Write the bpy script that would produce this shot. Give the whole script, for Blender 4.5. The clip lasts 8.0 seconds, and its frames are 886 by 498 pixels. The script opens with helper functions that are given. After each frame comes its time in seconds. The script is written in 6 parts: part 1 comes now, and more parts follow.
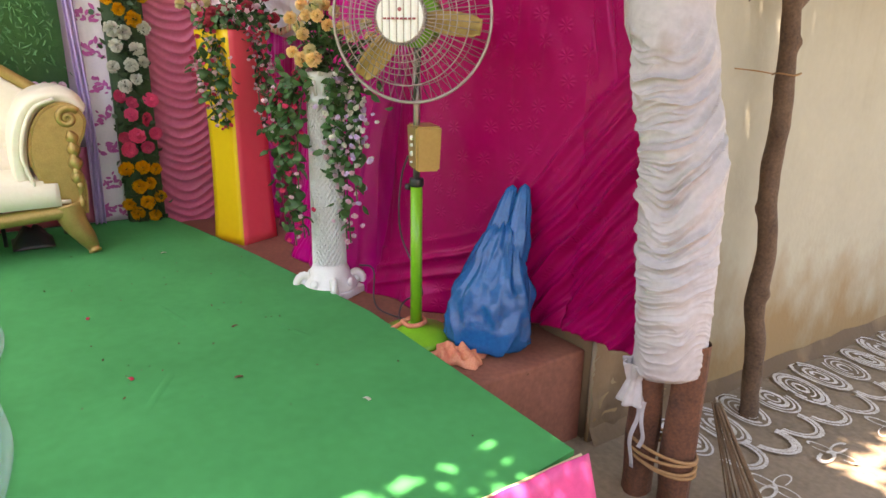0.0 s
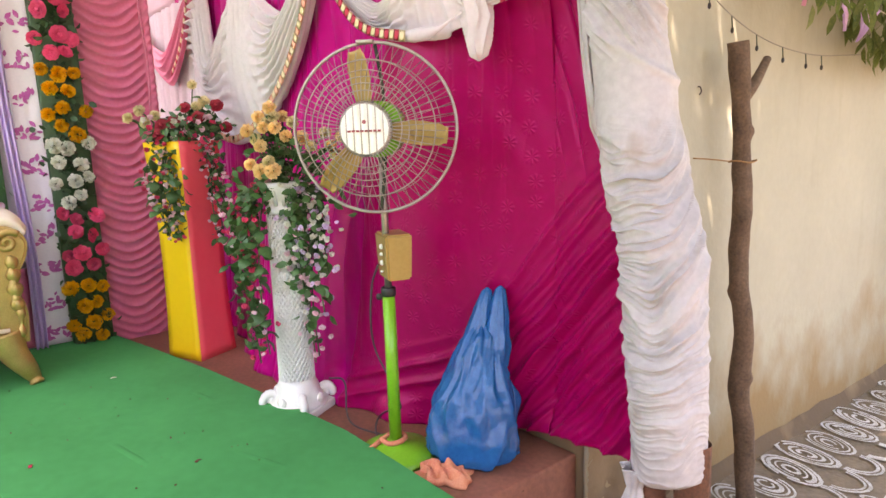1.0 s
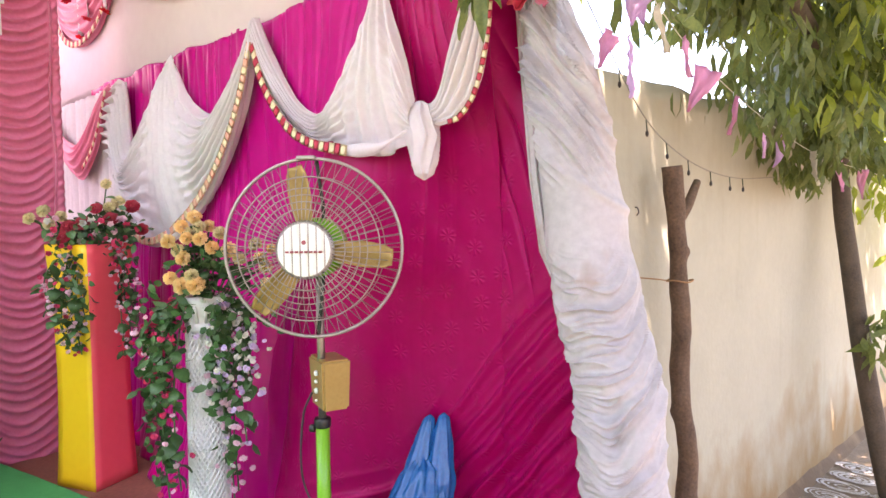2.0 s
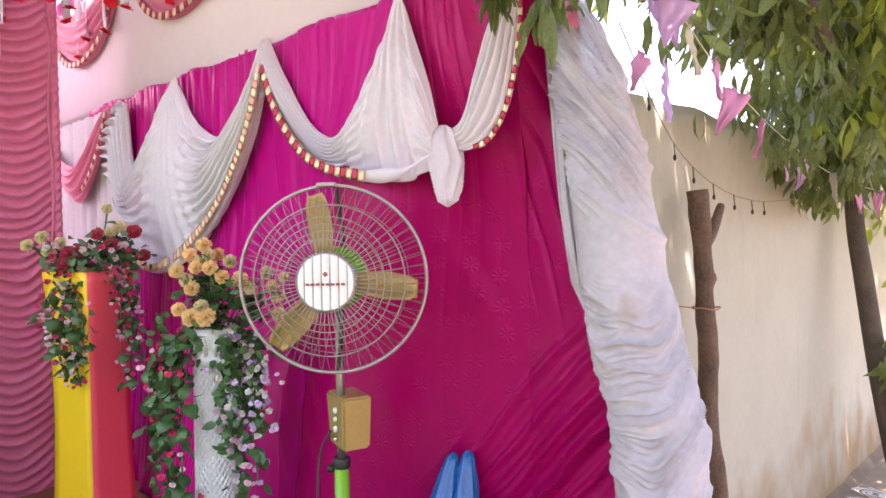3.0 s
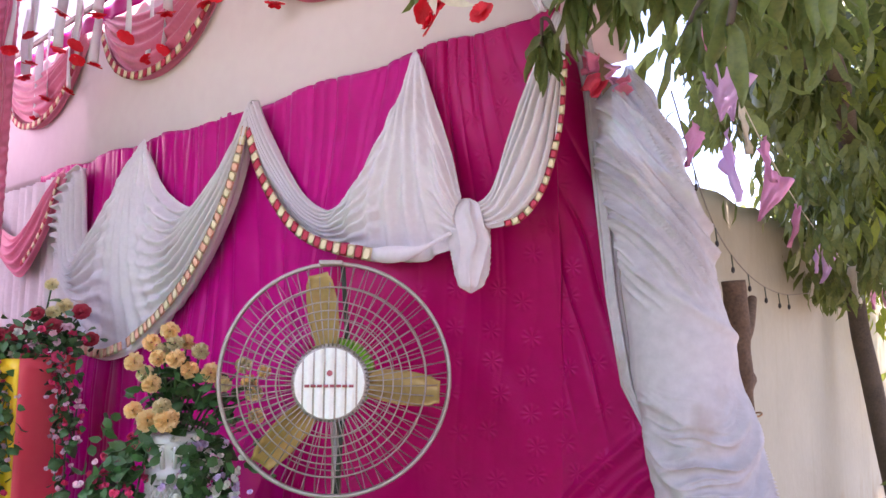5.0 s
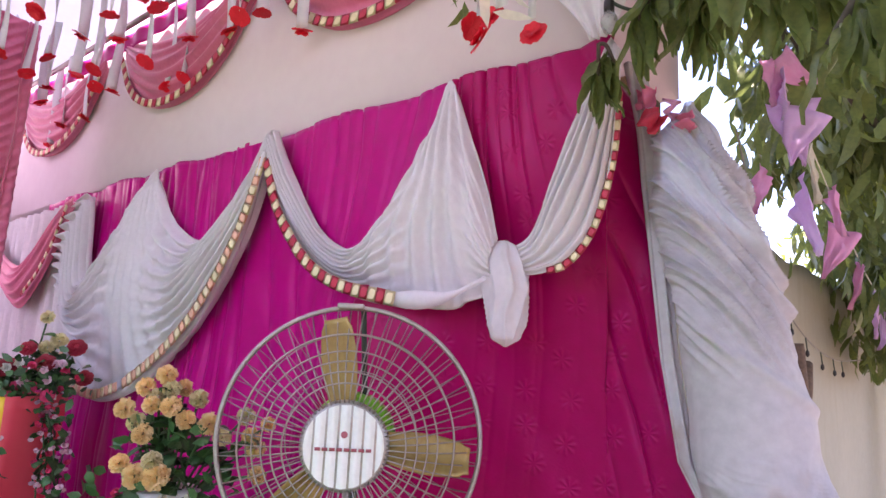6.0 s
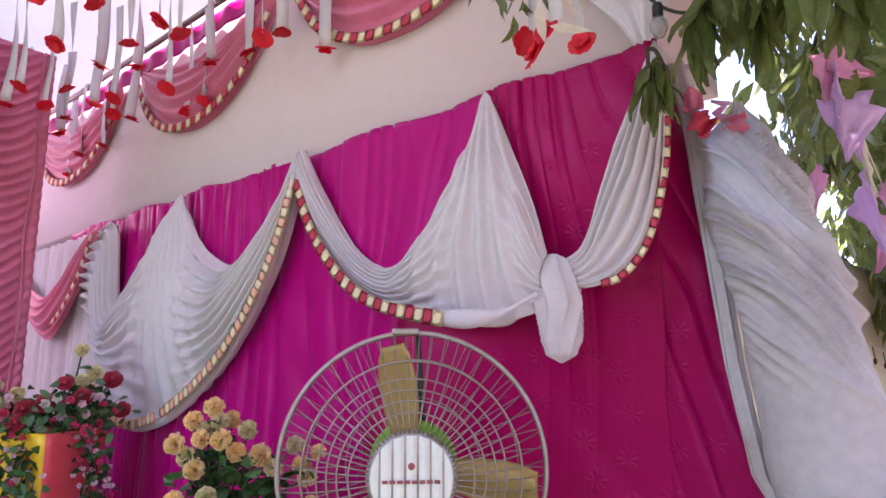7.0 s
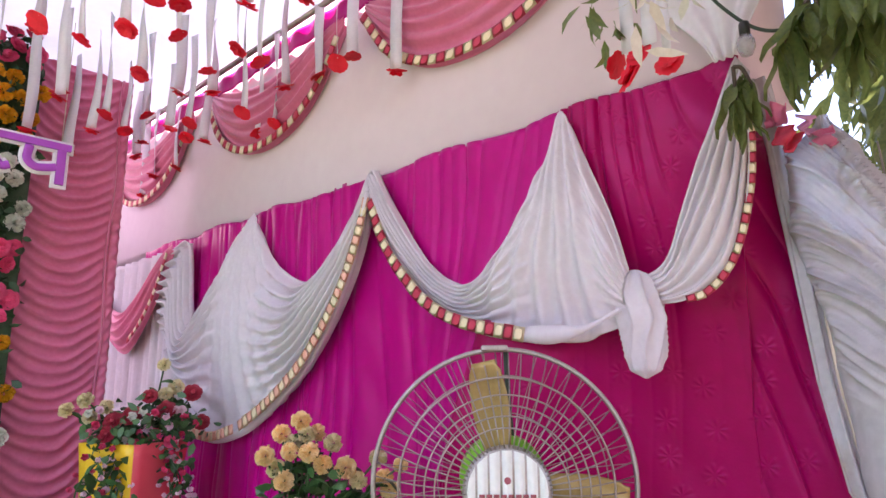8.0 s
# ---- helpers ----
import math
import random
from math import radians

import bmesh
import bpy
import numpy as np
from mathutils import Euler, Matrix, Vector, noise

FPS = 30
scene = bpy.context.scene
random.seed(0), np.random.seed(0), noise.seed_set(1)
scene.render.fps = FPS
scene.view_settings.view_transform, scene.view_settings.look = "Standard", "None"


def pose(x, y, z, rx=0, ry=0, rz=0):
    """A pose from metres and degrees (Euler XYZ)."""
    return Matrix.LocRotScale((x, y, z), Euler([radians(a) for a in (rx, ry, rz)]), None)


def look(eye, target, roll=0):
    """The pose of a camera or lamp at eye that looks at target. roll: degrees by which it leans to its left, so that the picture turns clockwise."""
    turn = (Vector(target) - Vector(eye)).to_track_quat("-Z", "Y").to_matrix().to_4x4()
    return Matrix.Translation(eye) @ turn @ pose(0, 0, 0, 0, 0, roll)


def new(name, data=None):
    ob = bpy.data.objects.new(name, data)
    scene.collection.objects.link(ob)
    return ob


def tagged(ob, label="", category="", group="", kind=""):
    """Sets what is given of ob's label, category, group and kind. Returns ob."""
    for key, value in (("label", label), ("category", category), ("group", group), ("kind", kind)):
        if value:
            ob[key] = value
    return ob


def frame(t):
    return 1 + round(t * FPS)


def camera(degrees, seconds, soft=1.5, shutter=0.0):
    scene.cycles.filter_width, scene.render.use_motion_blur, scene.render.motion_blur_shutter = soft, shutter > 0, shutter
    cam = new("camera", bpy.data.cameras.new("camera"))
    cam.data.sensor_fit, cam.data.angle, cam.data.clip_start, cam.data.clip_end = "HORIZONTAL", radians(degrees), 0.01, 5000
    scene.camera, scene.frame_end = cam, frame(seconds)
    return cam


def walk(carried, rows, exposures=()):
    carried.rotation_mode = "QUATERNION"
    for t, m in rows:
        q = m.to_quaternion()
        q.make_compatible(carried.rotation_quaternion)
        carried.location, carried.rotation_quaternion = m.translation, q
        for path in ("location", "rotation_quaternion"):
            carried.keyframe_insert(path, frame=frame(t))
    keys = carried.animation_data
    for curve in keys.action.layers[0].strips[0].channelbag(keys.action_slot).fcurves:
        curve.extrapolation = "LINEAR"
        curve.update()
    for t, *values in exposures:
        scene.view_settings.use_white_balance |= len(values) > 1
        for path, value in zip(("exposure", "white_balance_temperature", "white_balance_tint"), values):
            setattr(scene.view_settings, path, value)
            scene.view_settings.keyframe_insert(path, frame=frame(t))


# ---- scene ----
cam = camera(68.6, 8.0)
PATH = [
    (0, (0.081, 0.01, 1.695), (-1.495, 1.091, 1.103), 0.9),
    (0.5, (0.022, 0.005, 1.732), (-1.592, 1.089, 1.262), -0.6),
    (1, (-0.074, 0.01, 1.781), (-1.607, 1.246, 1.426), -2.0),
    (1.5, (-0.162, 0.018, 1.847), (-1.659, 1.33, 1.647), -1.7),
    (2, (-0.256, 0.038, 1.903), (-1.631, 1.487, 1.805), -0.7),
    (2.2, (-0.269, 0.048, 1.923), (-1.636, 1.506, 1.845), -0.7),
    (3.3, (-0.474, 0.027, 1.946), (-1.829, 1.497, 1.918), -0.9),
    (3.5, (-0.506, 0.033, 1.943), (-1.884, 1.483, 1.94), -0.5),
    (4, (-0.604, 0.051, 1.937), (-1.963, 1.518, 1.998), 0.2),
    (4.5, (-0.704, 0.089, 1.948), (-1.99, 1.612, 2.114), 0.9),
    (4.7, (-0.742, 0.107, 1.954), (-2.012, 1.641, 2.139), 0.6),
    (5.8, (-0.95, 0.264, 1.99), (-2.123, 1.852, 2.308), 0.9),
    (6, (-0.977, 0.268, 1.983), (-2.23, 1.786, 2.336), 2.7),
    (6.5, (-1.048, 0.266, 2.015), (-2.192, 1.867, 2.371), 0.0),
    (7, (-1.08, 0.222, 2.032), (-2.351, 1.724, 2.389), -0.3),
    (7.5, (-1.113, 0.174, 2.05), (-2.363, 1.689, 2.428), -2.4),
    (8, (-1.132, 0.114, 2.043), (-2.494, 1.525, 2.434), -0.3),
]
EXPOSURES = [(0.0, 2.86, 8500, 24), (0.7, 3.08, 8500, 26), (1.5, 3.26, 8000, 29), (3.5, 2.96, 7000, 36), (4.5, 2.8, 6750, 38), (6.5, 2.5, 6600, 39), (7.0, 2.44, 6600, 39), (7.5, 2.52, 6600, 38), (8.0, 2.66, 6700, 37)]
walk(cam, [(t, look(eye, target, roll)) for t, eye, target, roll in PATH], EXPOSURES)

# ---- light ----
world = bpy.data.worlds.new("world")
scene.world = world
world.use_nodes = True
wn = world.node_tree
sky = wn.nodes.new("ShaderNodeTexSky")
sky.sky_type, sky.sun_disc = "NISHITA", False
sky.sun_elevation, sky.sun_rotation = radians(70), radians(140)
wn.links.new(sky.outputs[0], wn.nodes["Background"].inputs[0])
wn.nodes["Background"].inputs[1].default_value = 0.15
sun = new("sun", bpy.data.lights.new("sun", "SUN"))
sun.data.energy, sun.data.angle, sun.data.color = 5.0, radians(0.6), (1.0, 0.93, 0.82)
sun.matrix_world = look((2.2, -2.62, 9.4), (0, 0, 0))


# ---- materials ----
def mat(name, a, b=None, rough=0.6, metal=0.0, scale=12.0, bump=0.0, bscale=60.0, sheen=0.0, trans=0.0, fine=0.5, vary=0.0):
    """A surface of two colours mixed by noise at two scales, with fine relief; trans: share of light let through thin cloth or leaf."""
    b = b or tuple(c * 0.8 for c in a)
    m = bpy.data.materials.new(name)
    m.use_nodes = True
    t = m.node_tree
    n, l = t.nodes, t.links
    p = n["Principled BSDF"]
    co = n.new("ShaderNodeTexCoord")
    big, small = n.new("ShaderNodeTexNoise"), n.new("ShaderNodeTexNoise")
    big.inputs["Scale"].default_value, small.inputs["Scale"].default_value = scale, scale * 9
    big.inputs["Detail"].default_value, small.inputs["Detail"].default_value = 4, 3
    mix, ramp = n.new("ShaderNodeMix"), n.new("ShaderNodeMix")
    ramp.data_type = "RGBA"
    mix.data_type = "FLOAT"
    mix.inputs[0].default_value = fine
    for node in (big, small):
        l.new(co.outputs["Object"], node.inputs["Vector"])
    l.new(big.outputs["Fac"], mix.inputs[2])
    l.new(small.outputs["Fac"], mix.inputs[3])
    cl = n.new("ShaderNodeMapRange")
    cl.inputs[1].default_value, cl.inputs[2].default_value = 0.3, 0.7
    l.new(mix.outputs[0], cl.inputs[0])
    l.new(cl.outputs[0], ramp.inputs[0])
    ramp.inputs[6].default_value, ramp.inputs[7].default_value = (*a, 1), (*b, 1)
    colour = ramp.outputs[2]
    if vary:
        info, hsv = n.new("ShaderNodeObjectInfo"), n.new("ShaderNodeHueSaturation")
        rng = n.new("ShaderNodeMapRange")
        rng.inputs[3].default_value, rng.inputs[4].default_value = 1 - vary, 1 + vary
        l.new(info.outputs["Random"], rng.inputs[0])
        l.new(rng.outputs[0], hsv.inputs["Value"])
        l.new(colour, hsv.inputs["Color"])
        colour = hsv.outputs[0]
    l.new(colour, p.inputs["Base Color"])
    p.inputs["Roughness"].default_value, p.inputs["Metallic"].default_value = rough, metal
    if sheen:
        p.inputs["Sheen Weight"].default_value = sheen
    if bump:
        bt, bn = n.new("ShaderNodeTexNoise"), n.new("ShaderNodeBump")
        bt.inputs["Scale"].default_value, bt.inputs["Detail"].default_value = bscale, 4
        bn.inputs["Strength"].default_value, bn.inputs["Distance"].default_value = bump, 0.004
        l.new(co.outputs["Object"], bt.inputs["Vector"])
        l.new(bt.outputs["Fac"], bn.inputs["Height"])
        l.new(bn.outputs[0], p.inputs["Normal"])
    if trans:
        tr, ms = n.new("ShaderNodeBsdfTranslucent"), n.new("ShaderNodeMixShader")
        l.new(colour, tr.inputs["Color"])
        ms.inputs[0].default_value = trans
        l.new(p.outputs[0], ms.inputs[1])
        l.new(tr.outputs[0], ms.inputs[2])
        l.new(ms.outputs[0], n["Material Output"].inputs[0])
    return m


def stained_wall(name, base, stain, low, top):
    """Old limewash: blotches, drip streaks and rising damp with a ragged edge near the ground."""
    m = mat(name, base, tuple(c * 0.86 for c in base), 0.9, scale=2.2, bump=0.5, bscale=35, fine=0.35)
    n, l = m.node_tree.nodes, m.node_tree.links
    p = n["Principled BSDF"]
    first = p.inputs["Base Color"].links[0].from_socket
    geo, sep = n.new("ShaderNodeNewGeometry"), n.new("ShaderNodeSeparateXYZ")
    l.new(geo.outputs["Position"], sep.inputs[0])
    ns, add, rng, mix = n.new("ShaderNodeTexNoise"), n.new("ShaderNodeMath"), n.new("ShaderNodeMapRange"), n.new("ShaderNodeMix")
    mp = n.new("ShaderNodeMapping")
    mp.inputs["Scale"].default_value = (2.6, 2.6, 1.7)
    l.new(geo.outputs["Position"], mp.inputs[0])
    l.new(mp.outputs[0], ns.inputs["Vector"])
    ns.inputs["Scale"].default_value, ns.inputs["Detail"].default_value = 1.6, 7
    add.operation = "MULTIPLY_ADD"
    l.new(ns.outputs["Fac"], add.inputs[0])
    add.inputs[1].default_value = -1.3
    l.new(sep.outputs[2], add.inputs[2])
    rng.inputs[1].default_value, rng.inputs[2].default_value = top - 0.65, low - 0.65
    l.new(add.outputs[0], rng.inputs[0])
    mix.data_type = "RGBA"
    l.new(rng.outputs[0], mix.inputs[0])
    l.new(first, mix.inputs[6])
    mix.inputs[7].default_value = (*stain, 1)
    # thin drip streaks
    mp2, ns2, r2, mix2 = n.new("ShaderNodeMapping"), n.new("ShaderNodeTexNoise"), n.new("ShaderNodeMapRange"), n.new("ShaderNodeMix")
    mp2.inputs["Scale"].default_value = (9, 9, 1.1)
    l.new(geo.outputs["Position"], mp2.inputs[0])
    l.new(mp2.outputs[0], ns2.inputs["Vector"])
    ns2.inputs["Scale"].default_value = 1.0
    r2.inputs[1].default_value, r2.inputs[2].default_value, r2.inputs[4].default_value = 0.58, 0.76, 0.22
    l.new(ns2.outputs["Fac"], r2.inputs[0])
    mix2.data_type = "RGBA"
    l.new(r2.outputs[0], mix2.inputs[0])
    l.new(mix.outputs[2], mix2.inputs[6])
    mix2.inputs[7].default_value = (base[0] * 0.62, base[1] * 0.6, base[2] * 0.5, 1)
    l.new(mix2.outputs[2], p.inputs["Base Color"])
    return m


M_magenta = mat("magenta satin", (0.49, 0.003, 0.185), (0.41, 0.002, 0.15), 0.30, scale=3, bump=0.12, bscale=160, trans=0.05)
def embossed(m, cells=9.0, petals_n=4.0, depth=0.0022):
    """Presses a scatter of small star flowers into a cloth, as relief only."""
    n, l = m.node_tree.nodes, m.node_tree.links
    p = n["Principled BSDF"]

    def calc(op, a, b=None):
        node = n.new("ShaderNodeMath")
        node.operation = op
        for k, v in enumerate((a, b)):
            if v is None:
                continue
            if isinstance(v, (int, float)):
                node.inputs[k].default_value = v
            else:
                l.new(v, node.inputs[k])
        return node.outputs[0]

    co, sep, com, vor, sub = n.new("ShaderNodeTexCoord"), n.new("ShaderNodeSeparateXYZ"), n.new("ShaderNodeCombineXYZ"), n.new("ShaderNodeTexVoronoi"), n.new("ShaderNodeVectorMath")
    l.new(co.outputs["Object"], sep.inputs[0])
    l.new(calc("MULTIPLY", sep.outputs[0], cells), com.inputs[0])
    l.new(calc("MULTIPLY", sep.outputs[2], cells), com.inputs[1])
    vor.voronoi_dimensions = "2D"
    vor.inputs["Scale"].default_value, vor.inputs["Randomness"].default_value = 1.0, 0.6
    l.new(com.outputs[0], vor.inputs["Vector"])
    sub.operation = "SUBTRACT"
    l.new(com.outputs[0], sub.inputs[0])
    l.new(vor.outputs["Position"], sub.inputs[1])
    d = n.new("ShaderNodeSeparateXYZ")
    l.new(sub.outputs[0], d.inputs[0])
    r = calc("SQRT", calc("ADD", calc("MULTIPLY", d.outputs[0], d.outputs[0]), calc("MULTIPLY", d.outputs[1], d.outputs[1])))
    rays = calc("POWER", calc("ABSOLUTE", calc("COSINE", calc("MULTIPLY", calc("ARCTAN2", d.outputs[1], d.outputs[0]), petals_n))), 2.5)
    rim = n.new("ShaderNodeMapRange")
    rim.interpolation_type = "SMOOTHSTEP"
    rim.inputs[1].default_value, rim.inputs[2].default_value, rim.inputs[3].default_value, rim.inputs[4].default_value = 0.20, 0.32, 1.0, 0.0
    l.new(r, rim.inputs[0])
    core = n.new("ShaderNodeMapRange")
    core.inputs[1].default_value, core.inputs[2].default_value = 0.05, 0.14
    l.new(r, core.inputs[0])
    bn = n.new("ShaderNodeBump")
    bn.inputs["Strength"].default_value, bn.inputs["Distance"].default_value = 0.55, depth
    l.new(calc("MULTIPLY", rays, calc("MULTIPLY", rim.outputs[0], core.outputs[0])), bn.inputs["Height"])
    if p.inputs["Normal"].links:
        l.new(p.inputs["Normal"].links[0].from_socket, bn.inputs["Normal"])
    l.new(bn.outputs[0], p.inputs["Normal"])
    return m


M_emboss = embossed(mat("embossed crimson satin", (0.355, 0.002, 0.088), (0.30, 0.002, 0.07), 0.29, scale=3, bump=0.12, bscale=160, trans=0.04))
M_white = mat("white crepe", (0.86, 0.82, 0.85), (0.76, 0.715, 0.75), 0.7, scale=6, bump=0.35, bscale=240, sheen=0.25, trans=0.3)
M_wrap = mat("soiled white cotton", (0.64, 0.625, 0.65), (0.48, 0.465, 0.49), 0.62, scale=4, bump=0.6, bscale=28, trans=0.1)
M_pink = mat("pink satin", (0.75, 0.185, 0.325), (0.64, 0.13, 0.25), 0.38, scale=5, bump=0.12, bscale=150, sheen=0.3, trans=0.15)
M_trimred = mat("red trim", (0.55, 0.03, 0.07), None, 0.6, scale=20)
M_trimcream = mat("cream trim", (0.80, 0.66, 0.42), None, 0.6, scale=20)
M_trimpeach = mat("peach trim", (0.82, 0.42, 0.30), None, 0.6, scale=20)
M_green = mat("green felt", (0.013, 0.235, 0.062), (0.024, 0.315, 0.09), 0.95, scale=2.2, bump=0.6, bscale=420, fine=0.35)
M_block = mat("red oxide cement", (0.29, 0.105, 0.068), (0.17, 0.06, 0.04), 0.8, scale=5, bump=0.4, bscale=50)
M_ground = mat("dung washed earth", (0.28, 0.215, 0.155), (0.165, 0.125, 0.09), 0.95, scale=4, bump=0.8, bscale=45)
M_chalk = mat("chalk powder", (0.76, 0.75, 0.73), (0.32, 0.28, 0.24), 0.95, scale=16, fine=0.6)
M_upper = mat("pale pink wall", (0.76, 0.655, 0.72), (0.71, 0.595, 0.67), 0.85, scale=1.5, bump=0.2, bscale=40)
M_yellow = stained_wall("stained cream limewash", (0.405, 0.40, 0.315), (0.27, 0.18, 0.085), 0.12, 0.72)
M_rough = stained_wall("rough plinth plaster", (0.26, 0.175, 0.10), (0.13, 0.085, 0.05), 0.05, 0.4)
M_bark = mat("weathered pole wood", (0.165, 0.105, 0.066), (0.05, 0.031, 0.021), 0.9, scale=9, bump=1.0, bscale=45)
M_log = mat("red brown log", (0.18, 0.07, 0.038), (0.05, 0.023, 0.015), 0.85, scale=9, bump=1.0, bscale=38)
M_trunk = mat("tree bark", (0.11, 0.085, 0.06), (0.05, 0.04, 0.03), 0.95, scale=10, bump=1.0, bscale=35)
M_rope = mat("coir rope", (0.38, 0.22, 0.10), (0.25, 0.13, 0.06), 0.9, scale=40)
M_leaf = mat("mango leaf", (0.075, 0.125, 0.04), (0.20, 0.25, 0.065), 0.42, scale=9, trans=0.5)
# lit copy of the mango leaf: sunlight is put into its yellow-green
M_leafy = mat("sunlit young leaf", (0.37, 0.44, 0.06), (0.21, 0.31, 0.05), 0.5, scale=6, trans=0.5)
M_vine = mat("cloth leaf", (0.022, 0.085, 0.024), (0.06, 0.16, 0.045), 0.45, scale=20, trans=0.1, vary=0.3)
M_fgreen = mat("fan green enamel", (0.16, 0.46, 0.025), (0.12, 0.37, 0.02), 0.3, scale=9, bump=0.05)
M_chrome = mat("worn nickel wire", (0.38, 0.34, 0.31), (0.24, 0.20, 0.18), 0.42, 0.8, scale=30)
M_rim = mat("dull grey rim", (0.44, 0.41, 0.38), (0.27, 0.24, 0.22), 0.45, 0.5, scale=30)
M_gold = mat("bronze lacquer", (0.38, 0.27, 0.09), (0.30, 0.20, 0.065), 0.4, 0.35, scale=10)
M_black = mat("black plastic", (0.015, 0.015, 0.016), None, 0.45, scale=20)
M_disc = mat("white enamel", (0.74, 0.76, 0.72), (0.62, 0.65, 0.62), 0.35, scale=9)
M_logo = mat("dull red print", (0.35, 0.08, 0.10), None, 0.6, scale=20)
M_plaster = mat("white moulded plaster", (0.82, 0.82, 0.81), (0.72, 0.72, 0.71), 0.55, scale=14, bump=0.25, bscale=80)
M_yel = mat("yellow laminate", (0.88, 0.55, 0.018), (0.83, 0.50, 0.015), 0.4, scale=3)
M_red = mat("coral red laminate", (0.97, 0.125, 0.155), (0.93, 0.105, 0.135), 0.4, scale=3)
M_bag = mat("blue polythene", (0.0003, 0.07, 0.25), (0.0015, 0.13, 0.38), 0.2, scale=7, bump=1.0, bscale=20, trans=0.10)
M_rag = mat("orange rag", (0.56, 0.13, 0.085), (0.66, 0.30, 0.17), 0.9, scale=16, bump=0.4)
M_cream = mat("cream leatherette", (0.80, 0.74, 0.60), (0.74, 0.67, 0.52), 0.4, scale=5, bump=0.15, bscale=120)
M_sgold = mat("gold painted carving", (0.50, 0.34, 0.12), (0.34, 0.22, 0.07), 0.42, 0.45, scale=18, bump=0.4, bscale=60)
M_hedge = mat("artificial grass", (0.05, 0.20, 0.075), (0.11, 0.33, 0.12), 0.7, scale=30, fine=0.7)
M_panel = mat("printed white panel", (0.80, 0.74, 0.82), (0.72, 0.66, 0.76), 0.7, scale=8)
M_print = mat("violet leaf print", (0.44, 0.06, 0.30), (0.58, 0.14, 0.42), 0.7, scale=18)
M_lilac = mat("lilac net", (0.66, 0.48, 0.86), (0.78, 0.64, 0.90), 0.6, scale=9, trans=0.35)
M_canopy = mat("white tent cloth", (0.78, 0.82, 0.88), (0.72, 0.76, 0.82), 0.8, scale=3, trans=0.27)
M_ribbon = mat("white satin ribbon", (0.82, 0.81, 0.83), (0.72, 0.72, 0.76), 0.5, scale=9, trans=0.35)
M_fred = mat("red cloth petals", (0.90, 0.025, 0.05), (0.76, 0.018, 0.04), 0.6, scale=20, trans=0.25, vary=0.15)
M_fyel = mat("yellow cloth petals", (0.86, 0.46, 0.012), (0.74, 0.33, 0.006), 0.6, scale=25, trans=0.15, vary=0.12)
M_fwhite = mat("white cloth petals", (0.80, 0.80, 0.74), (0.68, 0.70, 0.60), 0.6, scale=25, trans=0.15, vary=0.08)
M_fpink = mat("pink cloth petals", (0.82, 0.09, 0.22), (0.66, 0.045, 0.14), 0.6, scale=25, trans=0.15, vary=0.15)
M_fpeach = mat("peach cloth petals", (0.94, 0.64, 0.26), (0.92, 0.78, 0.48), 0.6, scale=25, trans=0.35, vary=0.15)
M_fcream = mat("cream cloth petals", (0.86, 0.79, 0.50), (0.80, 0.71, 0.40), 0.6, scale=25, trans=0.35, vary=0.12)
M_flilac = mat("lilac cloth petals", (0.78, 0.68, 0.82), (0.60, 0.42, 0.70), 0.6, scale=25, trans=0.15, vary=0.2)
M_fmaroon = mat("dark red cloth petals", (0.34, 0.012, 0.03), (0.22, 0.006, 0.02), 0.6, scale=25, vary=0.2)
M_fblush = mat("blush cloth petals", (0.82, 0.64, 0.70), (0.80, 0.48, 0.60), 0.6, scale=25, trans=0.15, vary=0.15)
M_signw = mat("white foam board", (0.82, 0.81, 0.84), None, 0.5, scale=9)
M_signp = mat("purple foam letter", (0.36, 0.06, 0.46), (0.42, 0.08, 0.52), 0.5, scale=9)
M_paperP = mat("pink tissue paper", (0.84, 0.48, 0.68), (0.80, 0.38, 0.62), 0.7, scale=12, bump=0.5, trans=0.45)
M_paperL = mat("lilac tissue paper", (0.80, 0.62, 0.86), (0.74, 0.50, 0.82), 0.7, scale=12, bump=0.5, trans=0.45)
M_paperW = mat("white tissue paper", (0.80, 0.78, 0.66), None, 0.7, scale=12, bump=0.5, trans=0.45)
M_paperB = mat("blue tissue paper", (0.06, 0.45, 0.62), None, 0.7, scale=12, bump=0.5, trans=0.45)
M_paperR = mat("coral tissue paper", (0.80, 0.22, 0.16), None, 0.7, scale=12, bump=0.5, trans=0.45)
M_wire = mat("green flex", (0.03, 0.05, 0.03), None, 0.6, scale=20)
M_cord = mat("grey flex", (0.06, 0.045, 0.05), None, 0.6, scale=20)
M_glass = mat("smoked bulb", (0.30, 0.31, 0.34), (0.5, 0.5, 0.52), 0.15, scale=9)
M_net = mat("clear plastic film", (0.62, 0.72, 0.80), (0.45, 0.58, 0.75), 0.2, scale=18)
n, l = M_wrap.node_tree.nodes, M_wrap.node_tree.links
p = n["Principled BSDF"]
spot, rng, mixc, co = n.new("ShaderNodeTexNoise"), n.new("ShaderNodeMapRange"), n.new("ShaderNodeMix"), n.new("ShaderNodeTexCoord")
spot.inputs["Scale"].default_value, spot.inputs["Detail"].default_value = 5.5, 5
rng.inputs[1].default_value, rng.inputs[2].default_value, rng.inputs[4].default_value = 0.62, 0.72, 0.55
mixc.data_type = "RGBA"
first = p.inputs["Base Color"].links[0].from_socket
l.new(co.outputs["Object"], spot.inputs["Vector"])
l.new(spot.outputs["Fac"], rng.inputs[0])
l.new(rng.outputs[0], mixc.inputs[0])
l.new(first, mixc.inputs[6])
